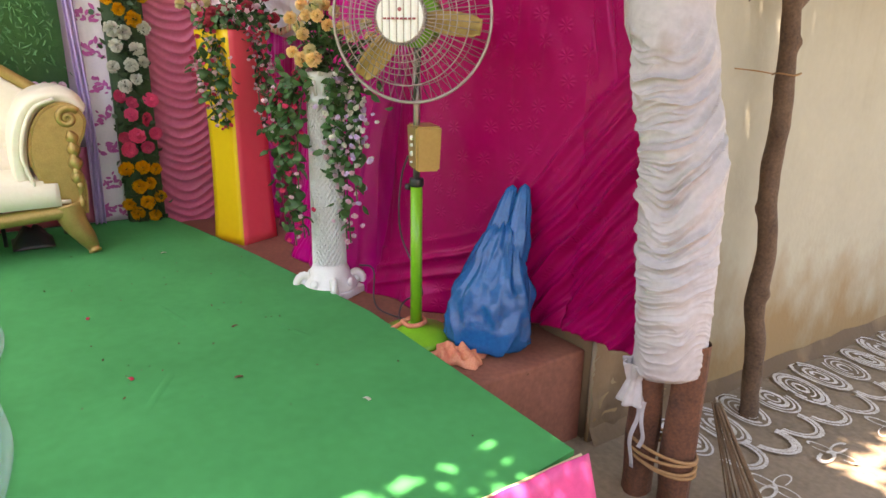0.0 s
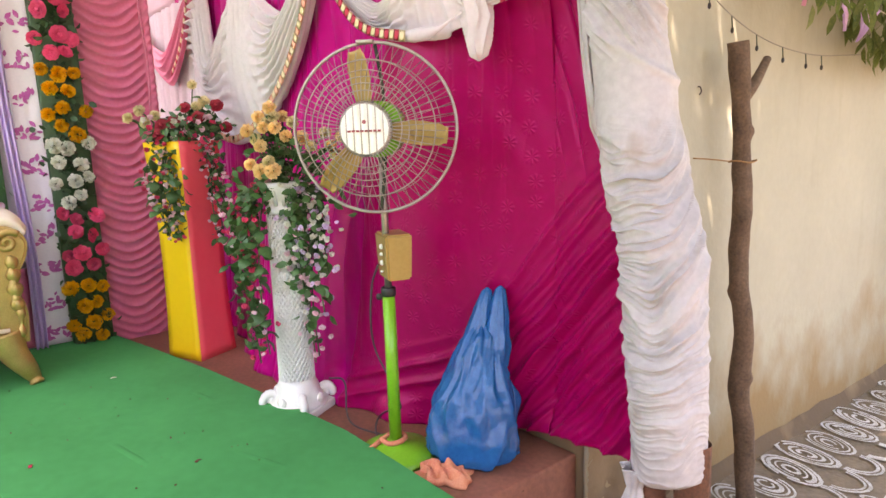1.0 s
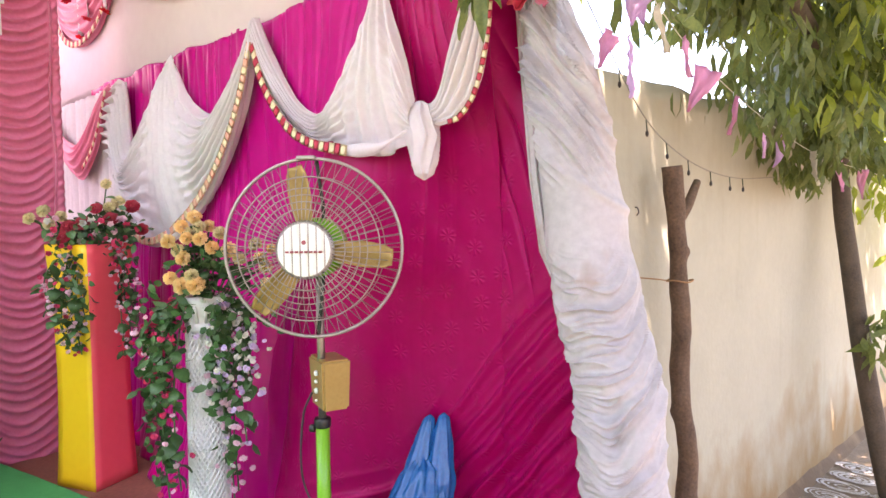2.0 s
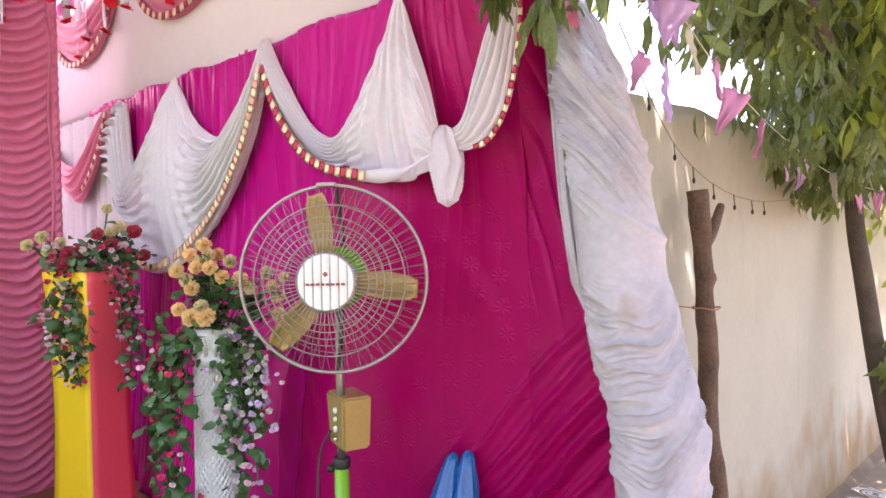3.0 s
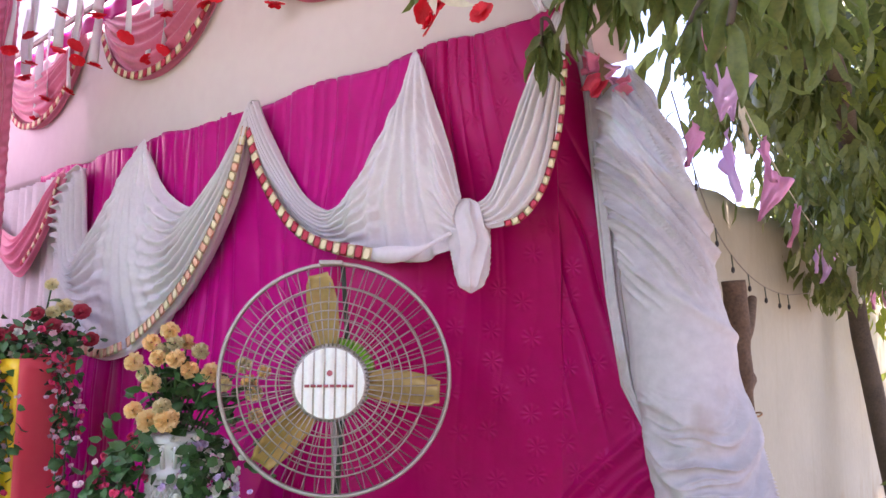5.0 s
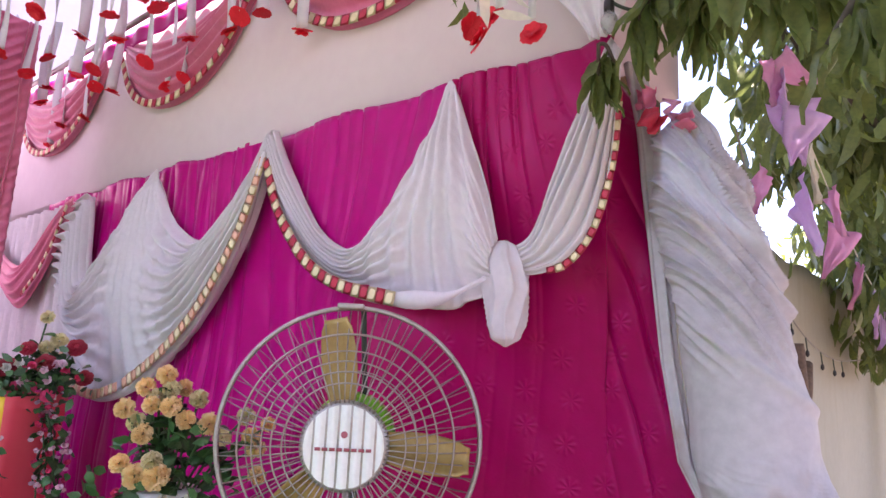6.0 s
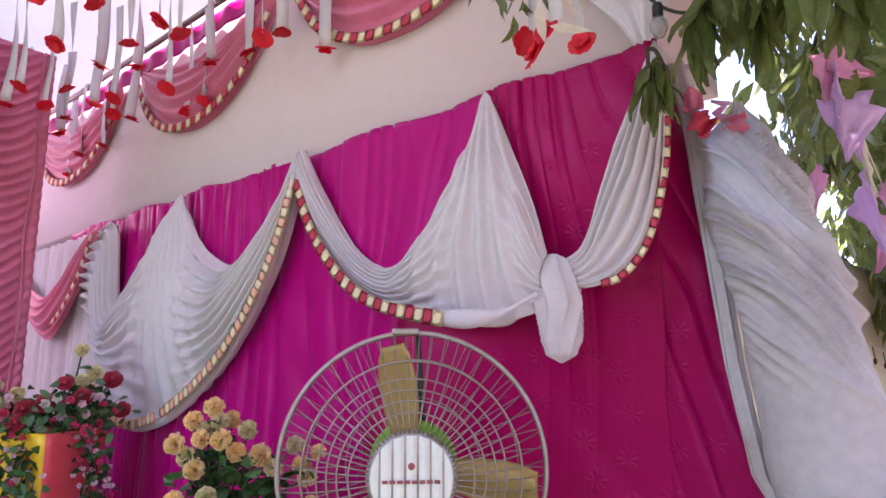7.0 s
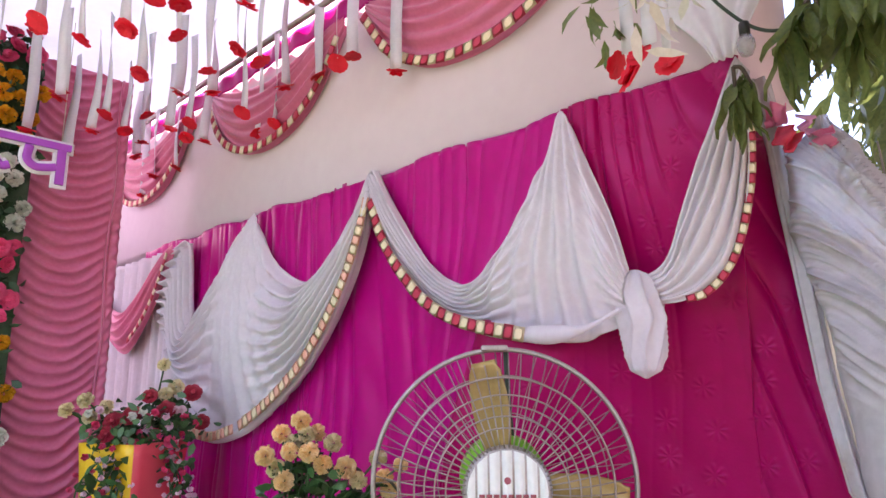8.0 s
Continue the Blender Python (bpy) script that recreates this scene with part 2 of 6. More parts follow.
mixc.inputs[7].default_value = (0.40, 0.29, 0.22, 1)
l.new(mixc.outputs[2], p.inputs["Base Color"])
M_net.node_tree.nodes["Principled BSDF"].inputs["Alpha"].default_value = 0.16
for satin in (M_magenta, M_emboss):
    satin.node_tree.nodes["Principled BSDF"].inputs["Specular IOR Level"].default_value = 0.45
    satin.node_tree.nodes["Principled BSDF"].inputs["Specular Tint"].default_value = (1.0, 0.25, 0.5, 1)
M_white.node_tree.nodes["Principled BSDF"].inputs["Alpha"].default_value = 0.88
M_pale = mat("pale flex", (0.22, 0.21, 0.18), None, 0.6, scale=20)
M_glass.node_tree.nodes["Principled BSDF"].inputs["Alpha"].default_value = 0.5
M_wrap.node_tree.nodes["Principled BSDF"].inputs["Alpha"].default_value = 0.80
M_bag.node_tree.nodes["Principled BSDF"].inputs["Specular IOR Level"].default_value = 0.45
M_skirt = mat("deep pink satin", (0.70, 0.07, 0.27), (0.58, 0.045, 0.20), 0.45, scale=5, bump=0.15, bscale=150)
M_straw = mat("broom sticks", (0.20, 0.13, 0.08), (0.10, 0.065, 0.04), 0.9, scale=30)


# ---- building helpers ----
def thing(name, at=(0, 0, 0), turn=0.0, label="", category="", group="", kind=""):
    ob = new(name)
    ob.empty_display_size = 0.1
    ob.matrix_basis = pose(*at, 0, 0, turn)
    return tagged(ob, label, category, group, kind)


def part(name, bm, material, parent=None, label="", smooth=True, thick=0.0, keep=False):
    """Links a bmesh as one mesh object, under a thing or a part; its coordinates are the parent's own."""
    me = bpy.data.meshes.new(name)
    bm.to_mesh(me)
    if not keep:
        bm.free()
    me.materials.append(material)
    if smooth:
        me.shade_smooth()
    ob = new(name, me)
    if parent is not None:
        ob.parent = parent
    if label:
        ob["label"] = label
    if thick:
        so = ob.modifiers.new("solid", "SOLIDIFY")
        so.thickness, so.offset = thick, 0
    return ob


def shared(name, me, parent, m):
    ob = new(name, me)
    ob.parent = parent
    ob.matrix_basis = m
    return ob


def mesh_of(name, bm, material, smooth=True):
    me = bpy.data.meshes.new(name)
    bm.to_mesh(me)
    bm.free()
    me.materials.append(material)
    if smooth:
        me.shade_smooth()
    return me


def box(x0, x1, y0, y1, z0, z1, bevel=0.0, bm=None):
    own = bm is None
    bm = bm or bmesh.new()
    vs = bmesh.ops.create_cube(bm, size=1)["verts"]
    for v in vs:
        v.co = Vector(((x0 + x1) / 2 + v.co.x * (x1 - x0), (y0 + y1) / 2 + v.co.y * (y1 - y0), (z0 + z1) / 2 + v.co.z * (z1 - z0)))
    if bevel and own:
        bmesh.ops.bevel(bm, geom=bm.edges[:], offset=bevel, segments=2, affect="EDGES", profile=0.5)
    return bm


def grid(nu, nv, f, bm=None):
    bm = bm or bmesh.new()
    rows = [[bm.verts.new(f(i / nu, j / nv)) for j in range(nv + 1)] for i in range(nu + 1)]
    for i in range(nu):
        for j in range(nv):
            bm.faces.new((rows[i][j], rows[i + 1][j], rows[i + 1][j + 1], rows[i][j + 1]))
    return bm


def lathe(profile, seg=32, bm=None):
    """Turned about z from (radius, height) pairs."""
    bm = bm or bmesh.new()
    rings = [[bm.verts.new((r * math.cos(2 * math.pi * k / seg), r * math.sin(2 * math.pi * k / seg), z)) for k in range(seg)] for r, z in profile]
    for a, b in zip(rings, rings[1:]):
        for k in range(seg):
            bm.faces.new((a[k], a[(k + 1) % seg], b[(k + 1) % seg], b[k]))
    bm.faces.new(rings[0][::-1])
    bm.faces.new(rings[-1])
    return bm


def tube(points, radius, seg=8, bm=None, closed=False):
    """A round rod along points; radius may be a function of the share of the way."""
    bm = bm or bmesh.new()
    pts = [Vector(p) for p in points]
    n = len(pts)
    rings = []
    ref = None
    for i, p in enumerate(pts):
        a, b = pts[(i - 1) % n if closed else max(i - 1, 0)], pts[(i + 1) % n if closed else min(i + 1, n - 1)]
        d = (b - a).normalized()
        if ref is None:
            ref = d.orthogonal().normalized()
        ref = (ref - d * ref.dot(d)).normalized()
        w = d.cross(ref)
        r = radius(i / max(n - 1, 1)) if callable(radius) else radius
        rings.append([bm.verts.new(p + r * (ref * math.cos(2 * math.pi * k / seg) + w * math.sin(2 * math.pi * k / seg))) for k in range(seg)])
    pairs = list(zip(rings, rings[1:])) + ([(rings[-1], rings[0])] if closed else [])
    for a, b in pairs:
        for k in range(seg):
            bm.faces.new((a[k], a[(k + 1) % seg], b[(k + 1) % seg], b[k]))
    if not closed:
        bm.faces.new(rings[0][::-1])
        bm.faces.new(rings[-1])
    return bm


def moved(bm, m):
    bmesh.ops.transform(bm, matrix=m, verts=bm.verts)
    return bm


def spline(points, n=40):
    """Catmull-Rom through a few points."""
    pts = [Vector(p) for p in points]
    pts = [pts[0] * 2 - pts[1]] + pts + [pts[-1] * 2 - pts[-2]]
    out = []
    segs = len(pts) - 3
    for i in range(n + 1):
        s = min(i / n * segs, segs - 1e-6)
        k, t = int(s), s - int(s)
        a, b, c, d = pts[k:k + 4]
        out.append(0.5 * (2 * b + (c - a) * t + (2 * a - 5 * b + 4 * c - d) * t * t + (3 * b - a - 3 * c + d) * t ** 3))
    return out


def level(x, pairs):
    """Smooth height at x through a few (x, height) pairs."""
    if x <= pairs[0][0]:
        return pairs[0][1]
    for (xa, a), (xb, b) in zip(pairs, pairs[1:]):
        if x <= xb:
            t = (x - xa) / (xb - xa)
            return a + (b - a) * t
    return pairs[-1][1]


def eased(t):
    t = min(max(t, 0.0), 1.0)
    return t * t * (3 - 2 * t)


def n3(x, y, z):
    return noise.noise((x, y, z))


# ---- ground and walls ----
def ground_height(x, y):
    return 0.012 * n3(x * 1.3, y * 1.3, 2.0) + 0.006 * n3(x * 5, y * 5, 1.0)


bm = bmesh.new()
near = grid(90, 90, lambda u, v: (-3 + 6 * u, 1 + 7 * v, ground_height(-3 + 6 * u, 1 + 7 * v)), bm)
ring = [(-3, 1), (3, 1), (3, 8), (-3, 8)]
far = [(-400, -400), (400, -400), (400, 400), (-400, 400)]
rv, fv = [bm.verts.new((*p, -0.01)) for p in ring], [bm.verts.new((*p, -0.01)) for p in far]
for k in range(4):
    bm.faces.new((rv[k], fv[k], fv[(k + 1) % 4], rv[(k + 1) % 4]))
tagged(part("ground", bm, M_ground), "brown earth yard washed and swept smooth", "ground", kind="structure")

# the house wall behind the stage, and its upper pale band
tagged(part("wall_back", box(-7.4, -1.72, 2.0, 2.25, -0.02, 2.86), M_rough), "house wall hidden behind the magenta cloth", "wall", kind="structure")
tagged(part("wall_upper", box(-7.4, -1.66, 1.765, 2.25, 2.86, 4.4), M_upper), "pale pink painted upper house wall", "wall", kind="structure")

# added wall that stops sky light leaking in behind the backdrop
tagged(part("wall_added_west", box(-7.1, -6.9, -3.2, 1.76, -0.02, 3.9), M_upper), "plain wall added to keep stray sky light out of the stage corner", "wall", kind="structure")


def yellow_x(y):
    return -1.655 + 0.048 * (y - 2.0)


bm = bmesh.new()
grid(60, 30, lambda u, v: (yellow_x(2.0 + 5.6 * u) + 0.006 * n3(u * 14, v * 6, 0), 2.0 + 5.6 * u, -0.03 + (2.53 + 0.03 * n3(u * 19, 0, 3)) * v), bm)
wall_yellow = part("wall_side", bm, M_yellow, thick=0.02)
tagged(wall_yellow, "cream limewashed wall with rust stains and rising damp", "wall", kind="structure")
tagged(part("wall_side_core", moved(box(-0.24, -0.03, 0, 5.6, -0.03, 2.45), pose(-1.655, 2.0, 0, 0, 0, -2.75)), M_rough), "core of the cream limewashed side wall", "wall", kind="structure")
bm = bmesh.new()
grid(40, 5, lambda u, v: (yellow_x(2.0 + 5.6 * u) + 0.012 + (1 - v) * (0.05 + 0.03 * n3(u * 30, v * 3, 4)), 2.0 + 5.6 * u, -0.02 + 0.10 * v + 0.03 * n3(u * 25, 0, 7) * v), bm)
tagged(part("wall_foot", bm, M_rough), "rough crumbling plaster along the wall foot", "trim", kind="structure")
bm = grid(24, 16, lambda u, v: (yellow_x(2.0 + 0.75 * u) + 0.012 + 0.022 * abs(n3(u * 6, v * 6, 1)) + 0.015 * n3(u * 17, v * 15, 2), 2.0 + 0.75 * u, -0.02 + (0.52 - 0.33 * u) * v + 0.04 * n3(u * 9, 1, 5) * v))
tagged(part("bare_plaster", bm, M_rough), "patch of bare rough plaster at the wall corner", "trim", kind="structure")
tagged(part("plinth", box(-5.4, -1.70, 1.0, 2.0, -0.02, 0.44, 0.012), M_block), "low red oxide cement plinth along the house", "plinth", kind="structure")

# two unseen walls, added only to hold back low sky light
tagged(part("wall_added_yard", box(-8.0, 5.2, -5.2, -5.0, -0.02, 3.2), M_yellow), "plain cream wall added unseen across the yard to cut low sky light", "wall", kind="structure")
tagged(part("wall_added_side", box(5.0, 5.2, -4.998, 8.0, -0.02, 3.0), M_yellow), "plain cream wall added unseen at the yard side to cut low sky light", "wall", kind="structure")

# rangoli of chalk loops on the earth
rangoli = thing("rangoli", (-1.25, 2.6, 0.012), label="white chalk rangoli loops drawn on the earth beside the wall", category="rangoli")


def chalk_loop(cx, cy, a, b, turn, seed, rings=(1.0, 0.74, 0.45), arc=0.0, begin=0.0):
    rnd = random.Random(seed)
    bm = bmesh.new()
    for k, f in enumerate(rings):
        w = 0.006 + 0.012 * rnd.random()
        n = 30
        span = 2 * math.pi * (0.82 + 0.18 * rnd.random())
        st = rnd.random() * 6.3
        if arc:
            span, st = arc, begin
        prev = None
        for i in range(n + 1):
            th = st + span * i / n
            dirv = Vector((math.cos(th), math.sin(th)))
            ww = w * (0.7 + 0.6 * abs(n3(i * 0.5, k, seed)))
            pair = []
            for r in (f - ww / a, f + ww / a):
                q = Vector((a * r * dirv.x, b * r * dirv.y))
                q.rotate(Matrix.Rotation(turn, 2))
                x, y = cx + q.x, cy + q.y
                pair.append(bm.verts.new((x, y, ground_height(x - 1.25, y + 2.6) + 0.002)))
            if prev:
                bm.faces.new((prev[0], pair[0], pair[1], prev[1]))
            prev = pair
    return bm


for i in range(15):
    y = -0.20 + 0.225 * i
    x = yellow_x(2.6 + y) + 1.25 + 0.21 + 0.015 * math.sin(i * 2.1)
    part("chalk_loop", chalk_loop(x, y, 0.15 + 0.012 * math.sin(i * 1.7), 0.088, -0.18 + 0.12 * math.sin(i * 2.9), i + 1, (1.0, 0.80, 0.55, 0.28)), M_chalk, rangoli)
    part("chalk_scallop", chalk_loop(x + 0.20, y + 0.09, 0.13, 0.105, 0.1 * math.sin(i), i + 40, (1.0, 0.82), 3.3, -1.6), M_chalk, rangoli)
    if i % 2 == 0:
        for a in range(4):
            part("chalk_petal", chalk_loop(x + 0.43 + 0.05 * math.cos(a * 1.6), y + 0.06 * math.sin(a * 1.6), 0.055, 0.024, a * 1.6, i * 5 + a + 90, (1.0,)), M_chalk, rangoli)

# ---- stage ----
edge = [(-1.11, -1.75), (-1.09, 1.01), (-1.13, 1.35), (-1.8, 1.345), (-2.45, 1.34), (-3.1, 1.25), (-3.68, 1.16), (-4.3, 1.04), (-4.85, 0.92), (-4.95, -1.75)]
stage = thing("stage", (-3, 0, 0), label="low stage covered in green felt carpet", category="stage")


def prism(outline, z0, z1, ox=0.0, oy=0.0):
    bm = bmesh.new()
    lo, hi = [bm.verts.new((x - ox, y - oy, z0)) for x, y in outline], [bm.verts.new((x - ox, y - oy, z1)) for x, y in outline]
    bm.faces.new(hi)
    bm.faces.new(lo[::-1])
    for i in range(len(lo)):
        j = (i + 1) % len(lo)
        bm.faces.new((lo[i], lo[j], hi[j], hi[i]))
    bmesh.ops.recalc_face_normals(bm, faces=bm.faces)
    return bm


part("platform", prism([(x + (0.03 if x < -3 else -0.03), y - 0.03) for x, y in edge], 0.0, 0.478, -3), M_log, stage, smooth=False)
bm = prism(edge, 0.48, 0.50, -3)
part("carpet", bm, M_green, stage, "green felt carpet with a few dents", smooth=False)


def carpet_fold(x, y, length, turn):
    bm = grid(16, 6, lambda u, v: ((u - 0.5) * length, (v - 0.5) * 0.035, 0.004 * math.sin(math.pi * v) * math.sin(math.pi * u)))
    return moved(bm, pose(x + 3, y, 0.5005, 0, 0, turn))


for x, y, n, r in ((-2.9, 0.55, 0.35, 12), (-2.45, 0.95, 0.3, 20), (-3.3, 1.0, 0.2, 10), (-2.2, 0.35, 0.3, -30)):
    part("crease", carpet_fold(x, y, n, r), M_green, stage)

# bright pink skirting cloth on the stage's end
def skirt(u, v):
    y = -3.2 + 4.55 * u
    fold = math.sin(y * 34 + 1.5 * math.sin(y * 7)) * 0.016 * (0.25 + v)
    return (-1.095 + 0.02 * (1 - v) + 0.16 * v + fold, y + 0.01 * v, 0.512 - 0.48 * v + 0.01 * (1 - v))


bm = grid(160, 10, skirt)
stage_skirt = part("stage_skirt", bm, M_skirt, thick=0.004)
tagged(stage_skirt, "bright pink gathered skirting cloth on the stage end", "skirting cloth")
bm = grid(40, 4, lambda u, v: (-1.100 + 0.009 * v, -3.2 + 4.545 * u, 0.504 + 0.004 * math.sin(v * 3.1)))
part("hem", bm, M_trimcream, stage_skirt, "cream hem lapped over the carpet edge", thick=0.003)

# clear plastic film left on the carpet
bm = grid(30, 6, lambda u, v: (-3.2 + 1.7 * u, -0.16 + 0.045 * v + 0.02 * math.sin(u * 12), 0.506 + 0.012 * abs(math.sin(v * 6 + u * 9))))
tagged(part("plastic_strip", bm, M_net, thick=0.002), "crumpled strip of clear plastic film on the carpet", "plastic")

# stray petals and specks on the carpet
for x, y, m in ((-2.35, 0.28, M_trimred), (-2.62, 0.75, M_log), (-3.9, 0.72, M_paperW), (-2.15, 0.62, M_log), (-3.05, 0.22, M_trimred), (-1.75, 0.95, M_paperW)):
    bm = grid(4, 3, lambda u, v: ((u - 0.5) * 0.03, (v - 0.5) * 0.014, 0.004 * math.sin(3.1 * u)))
    tagged(part("fallen_petal", moved(bm, pose(x, y, 0.503, 0, 0, x * 300)), m, thick=0.001), "dry petal fallen on the green carpet", "petal")

# ---- cloth on the wall ----
FOOT = [(-4.9, 1.70), (-4.3, 1.66), (-3.8, 1.50), (-3.4, 1.44), (-2.6, 1.62), (-2.26, 1.75), (-1.95, 1.885), (-1.77, 1.965), (-1.69, 1.975)]
SEAM, CORNER = -2.36, -1.768


def magenta_y(x, z):
    """The hanging face of the magenta cloth."""
    s = max((2.85 - z) / 2.4, 0)
    right = eased((x + 2.9) / 0.6)
    drop = (1 - right) * s ** 2.2 + right * eased(s / 0.44)
    return 1.752 + (level(x, FOOT) - 1.752) * drop


def pulls(x, z):
    """Tension folds that climb side by side from behind the bag towards the post."""
    dx, dz = x + 2.05, z - 0.40
    a = 1.0 + 0.05 * n3(x * 1.6, z * 1.6, 3) - 0.15 * dx
    along, across = dx * math.cos(a) + dz * math.sin(a), -dx * math.sin(a) + dz * math.cos(a)
    zone = eased((along + 0.12) / 0.3) * eased((across + 0.50) / 0.12) * eased((0.46 - across) / 0.30) * eased((x + 2.32) / 0.3)
    q = across + 0.022 * n3(along * 2.6, across * 5, 0) + 0.008 * n3(along * 7, across * 12, 5)
    big = (1 - abs(math.sin(q * 38))) ** 1.5 * (0.55 + 0.7 * n3(along * 1.7, across * 6, 2))
    small = (1 - abs(math.sin(q * 83 + 0.8))) ** 1.6 * (0.5 + 0.7 * n3(along * 2.4, across * 9, 4))
    return zone * (0.058 * max(big, 0) + 0.022 * max(small, 0))


def magenta(x, v):
    z = 2.862 - v * 2.42
    s = v
    low = eased((x + 2.3) / 0.6)
    z += 0.10 * low * v ** 3
    left = 1 - eased((x + 3.0) / 0.5)
    y = magenta_y(x, z)
    # vertical pleats, strong on the part beside the swags
    w = x * 15 + 2.4 * n3(x * 1.7, z * 0.7, 6) + 1.6 * math.sin(x * 5.3)
    y += left * (0.030 * (1 - abs(math.sin(w))) ** 3 * (0.6 + 0.6 * n3(x * 3, z * 1.2, 2)) + 0.010 * (1 - abs(math.sin(w * 1.7 + 1))) ** 4 + 0.006 * math.sin(x * 19 + z)) * (0.5 + 0.5 * (1 - abs(2 * s - 0.9)))
    # creases that run slanting down from the top hem
    g = (x + 0.10 * s * s) * 17 + 3 * n3(x * 2, z * 0.8, 0) + 1.3 * math.sin(x * 9)
    y += (0.016 * (1 - abs(math.sin(g))) ** 4 + 0.008 * (1 - abs(math.sin(g * 2.3 + 0.7))) ** 4) * math.exp(-s * 4.2) * (1 - 0.3 * left)
    y += 0.014 * n3(x * 3.2, z * 1.6, 3) + 0.007 * n3(x * 9 + z * 4, z * 3, 8)
    y -= pulls(x, z)
    # lower streaks beside the fan
    low2 = math.exp(-((z - 0.62 - 0.35 * (x + 2.6)) / 0.10) ** 2) * eased((x + 3.1) / 0.4) * eased((-2.05 - x) / 0.2)
    y -= 0.03 * low2 * (1 - abs(math.sin((z - 0.35 * x) * 34))) ** 1.4
    # spread on the plinth at the foot
    y -= 0.03 * eased((s - 0.93) / 0.07) * (1 + math.sin(x * 17))
    return (x, y, z + 0.012 * math.sin(x * 11) * (1 - eased(s * 12)) + 0.008 * n3(x * 8, 0, 3) * v)


def seam_x(z):
    return level(z, [(0.4, SEAM - 0.48), (1.5, SEAM - 0.36), (2.2, SEAM - 0.14), (2.45, SEAM), (2.86, -2.2)])


magenta_cloth = part("magenta_curtain", grid(340, 120, lambda u, v: magenta(-5.4 + (seam_x(2.862 - 2.42 * v) + 0.03 + 5.4) * u, v)), M_magenta, thick=0.003)
tagged(magenta_cloth, "magenta satin backdrop cloth gathered in upright pleats", "curtain")


def embossed_face(u, v):
    corner = level(2.862 - 2.42 * v, [(1.95, CORNER), (2.86, -1.655)])
    seam = seam_x(2.862 - 2.42 * v)
    x, y, z = magenta(seam + (corner - seam) * u, v)
    return (x + 0.012 * math.sin(z * 2.3) * (1 - u), y - 0.006 * (1 - u), z)


embossed_cloth = part("embossed_curtain", grid(200, 300, embossed_face), M_emboss, thick=0.003)
tagged(embossed_cloth, "crimson satin cloth embossed with small star flowers, pulled tight", "curtain")


def magenta_end(u, v):
    z = 2.80 - 0.10 * u + (-2.27 + 0.12 * u) * v
    x1 = level(z, [(0.5, -1.30), (1.04, -1.33), (1.33, -1.39), (1.6, -1.475), (1.8, -1.555), (2.26, -1.61), (2.8, -1.66)])
    corner = level(z, [(1.95, CORNER), (2.86, -1.655)])
    x = corner - 0.03 + (x1 - corner + 0.03) * u
    q = magenta(corner - 0.03, min(1.0, (2.862 - z) / 2.36))
    y0 = q[1] + pulls(q[0], q[2]) + 0.010
    y = y0 + (1.965 - y0) * u - 0.9 * pulls(x, z) + 0.012 * u * n3(u * 2 + v * 9, v * 4, 2)
    # slanting folds drawn up to the post head
    y += 0.014 * (1 - abs(math.sin(x * 34 + z * 9 + n3(x * 3, z * 3, 1)))) ** 3 * eased((z - 1.5) / 0.4) * math.sin(math.pi * u)
    return (x, y, z)


end_cloth = part("magenta_side_curtain", grid(90, 260, magenta_end), M_emboss, thick=0.003)
tagged(end_cloth, "magenta satin side cloth drawn back to the wrapped post", "curtain")

def edge_trim(name, path, parent, width=0.035, step=0.028, tones=(M_trimred, M_trimcream), out=(0, -0.012, 0), hang=0.5):
    """A striped braid along a hem, in short blocks of two colours."""
    pts = spline(path, 240)
    acc, cuts = 0.0, [0]
    for i in range(1, len(pts)):
        acc += (pts[i] - pts[i - 1]).length
        if acc >= step:
            cuts.append(i)
            acc = 0
    for n, (i, j) in enumerate(zip(cuts, cuts[1:])):
        a, b = pts[i], pts[j]
        d = (b - a).normalized()
        up = Vector((-d.z, 0, d.x))
        if up.z < 0:
            up = -up
        o, k = Vector(out), 0.85 + 0.3 * abs(n3(n * 1.3, a.x * 9, a.z * 9))
        mid = (a + b) / 2 + o + up * width * (0.5 - hang)
        m = Matrix((((b - a).x, 0, up.x * width * k, mid.x), ((b - a).y, 1, 0, mid.y), ((b - a).z, 0, up.z * width * k, mid.z), (0, 0, 0, 1)))
        shared(name, braid_blocks[tones[n % 2].name], parent, m)


braid_blocks = {}
for tone in (M_trimred, M_trimcream, M_trimpeach):
    braid_blocks[tone.name] = mesh_of("braid", grid(3, 3, lambda u, v: (u - 0.5, -0.003 * math.sin(math.pi * u) * math.sin(math.pi * v), v - 0.5), box(-0.5, 0.5, -0.001, 0.003, -0.5, 0.5)), tone)


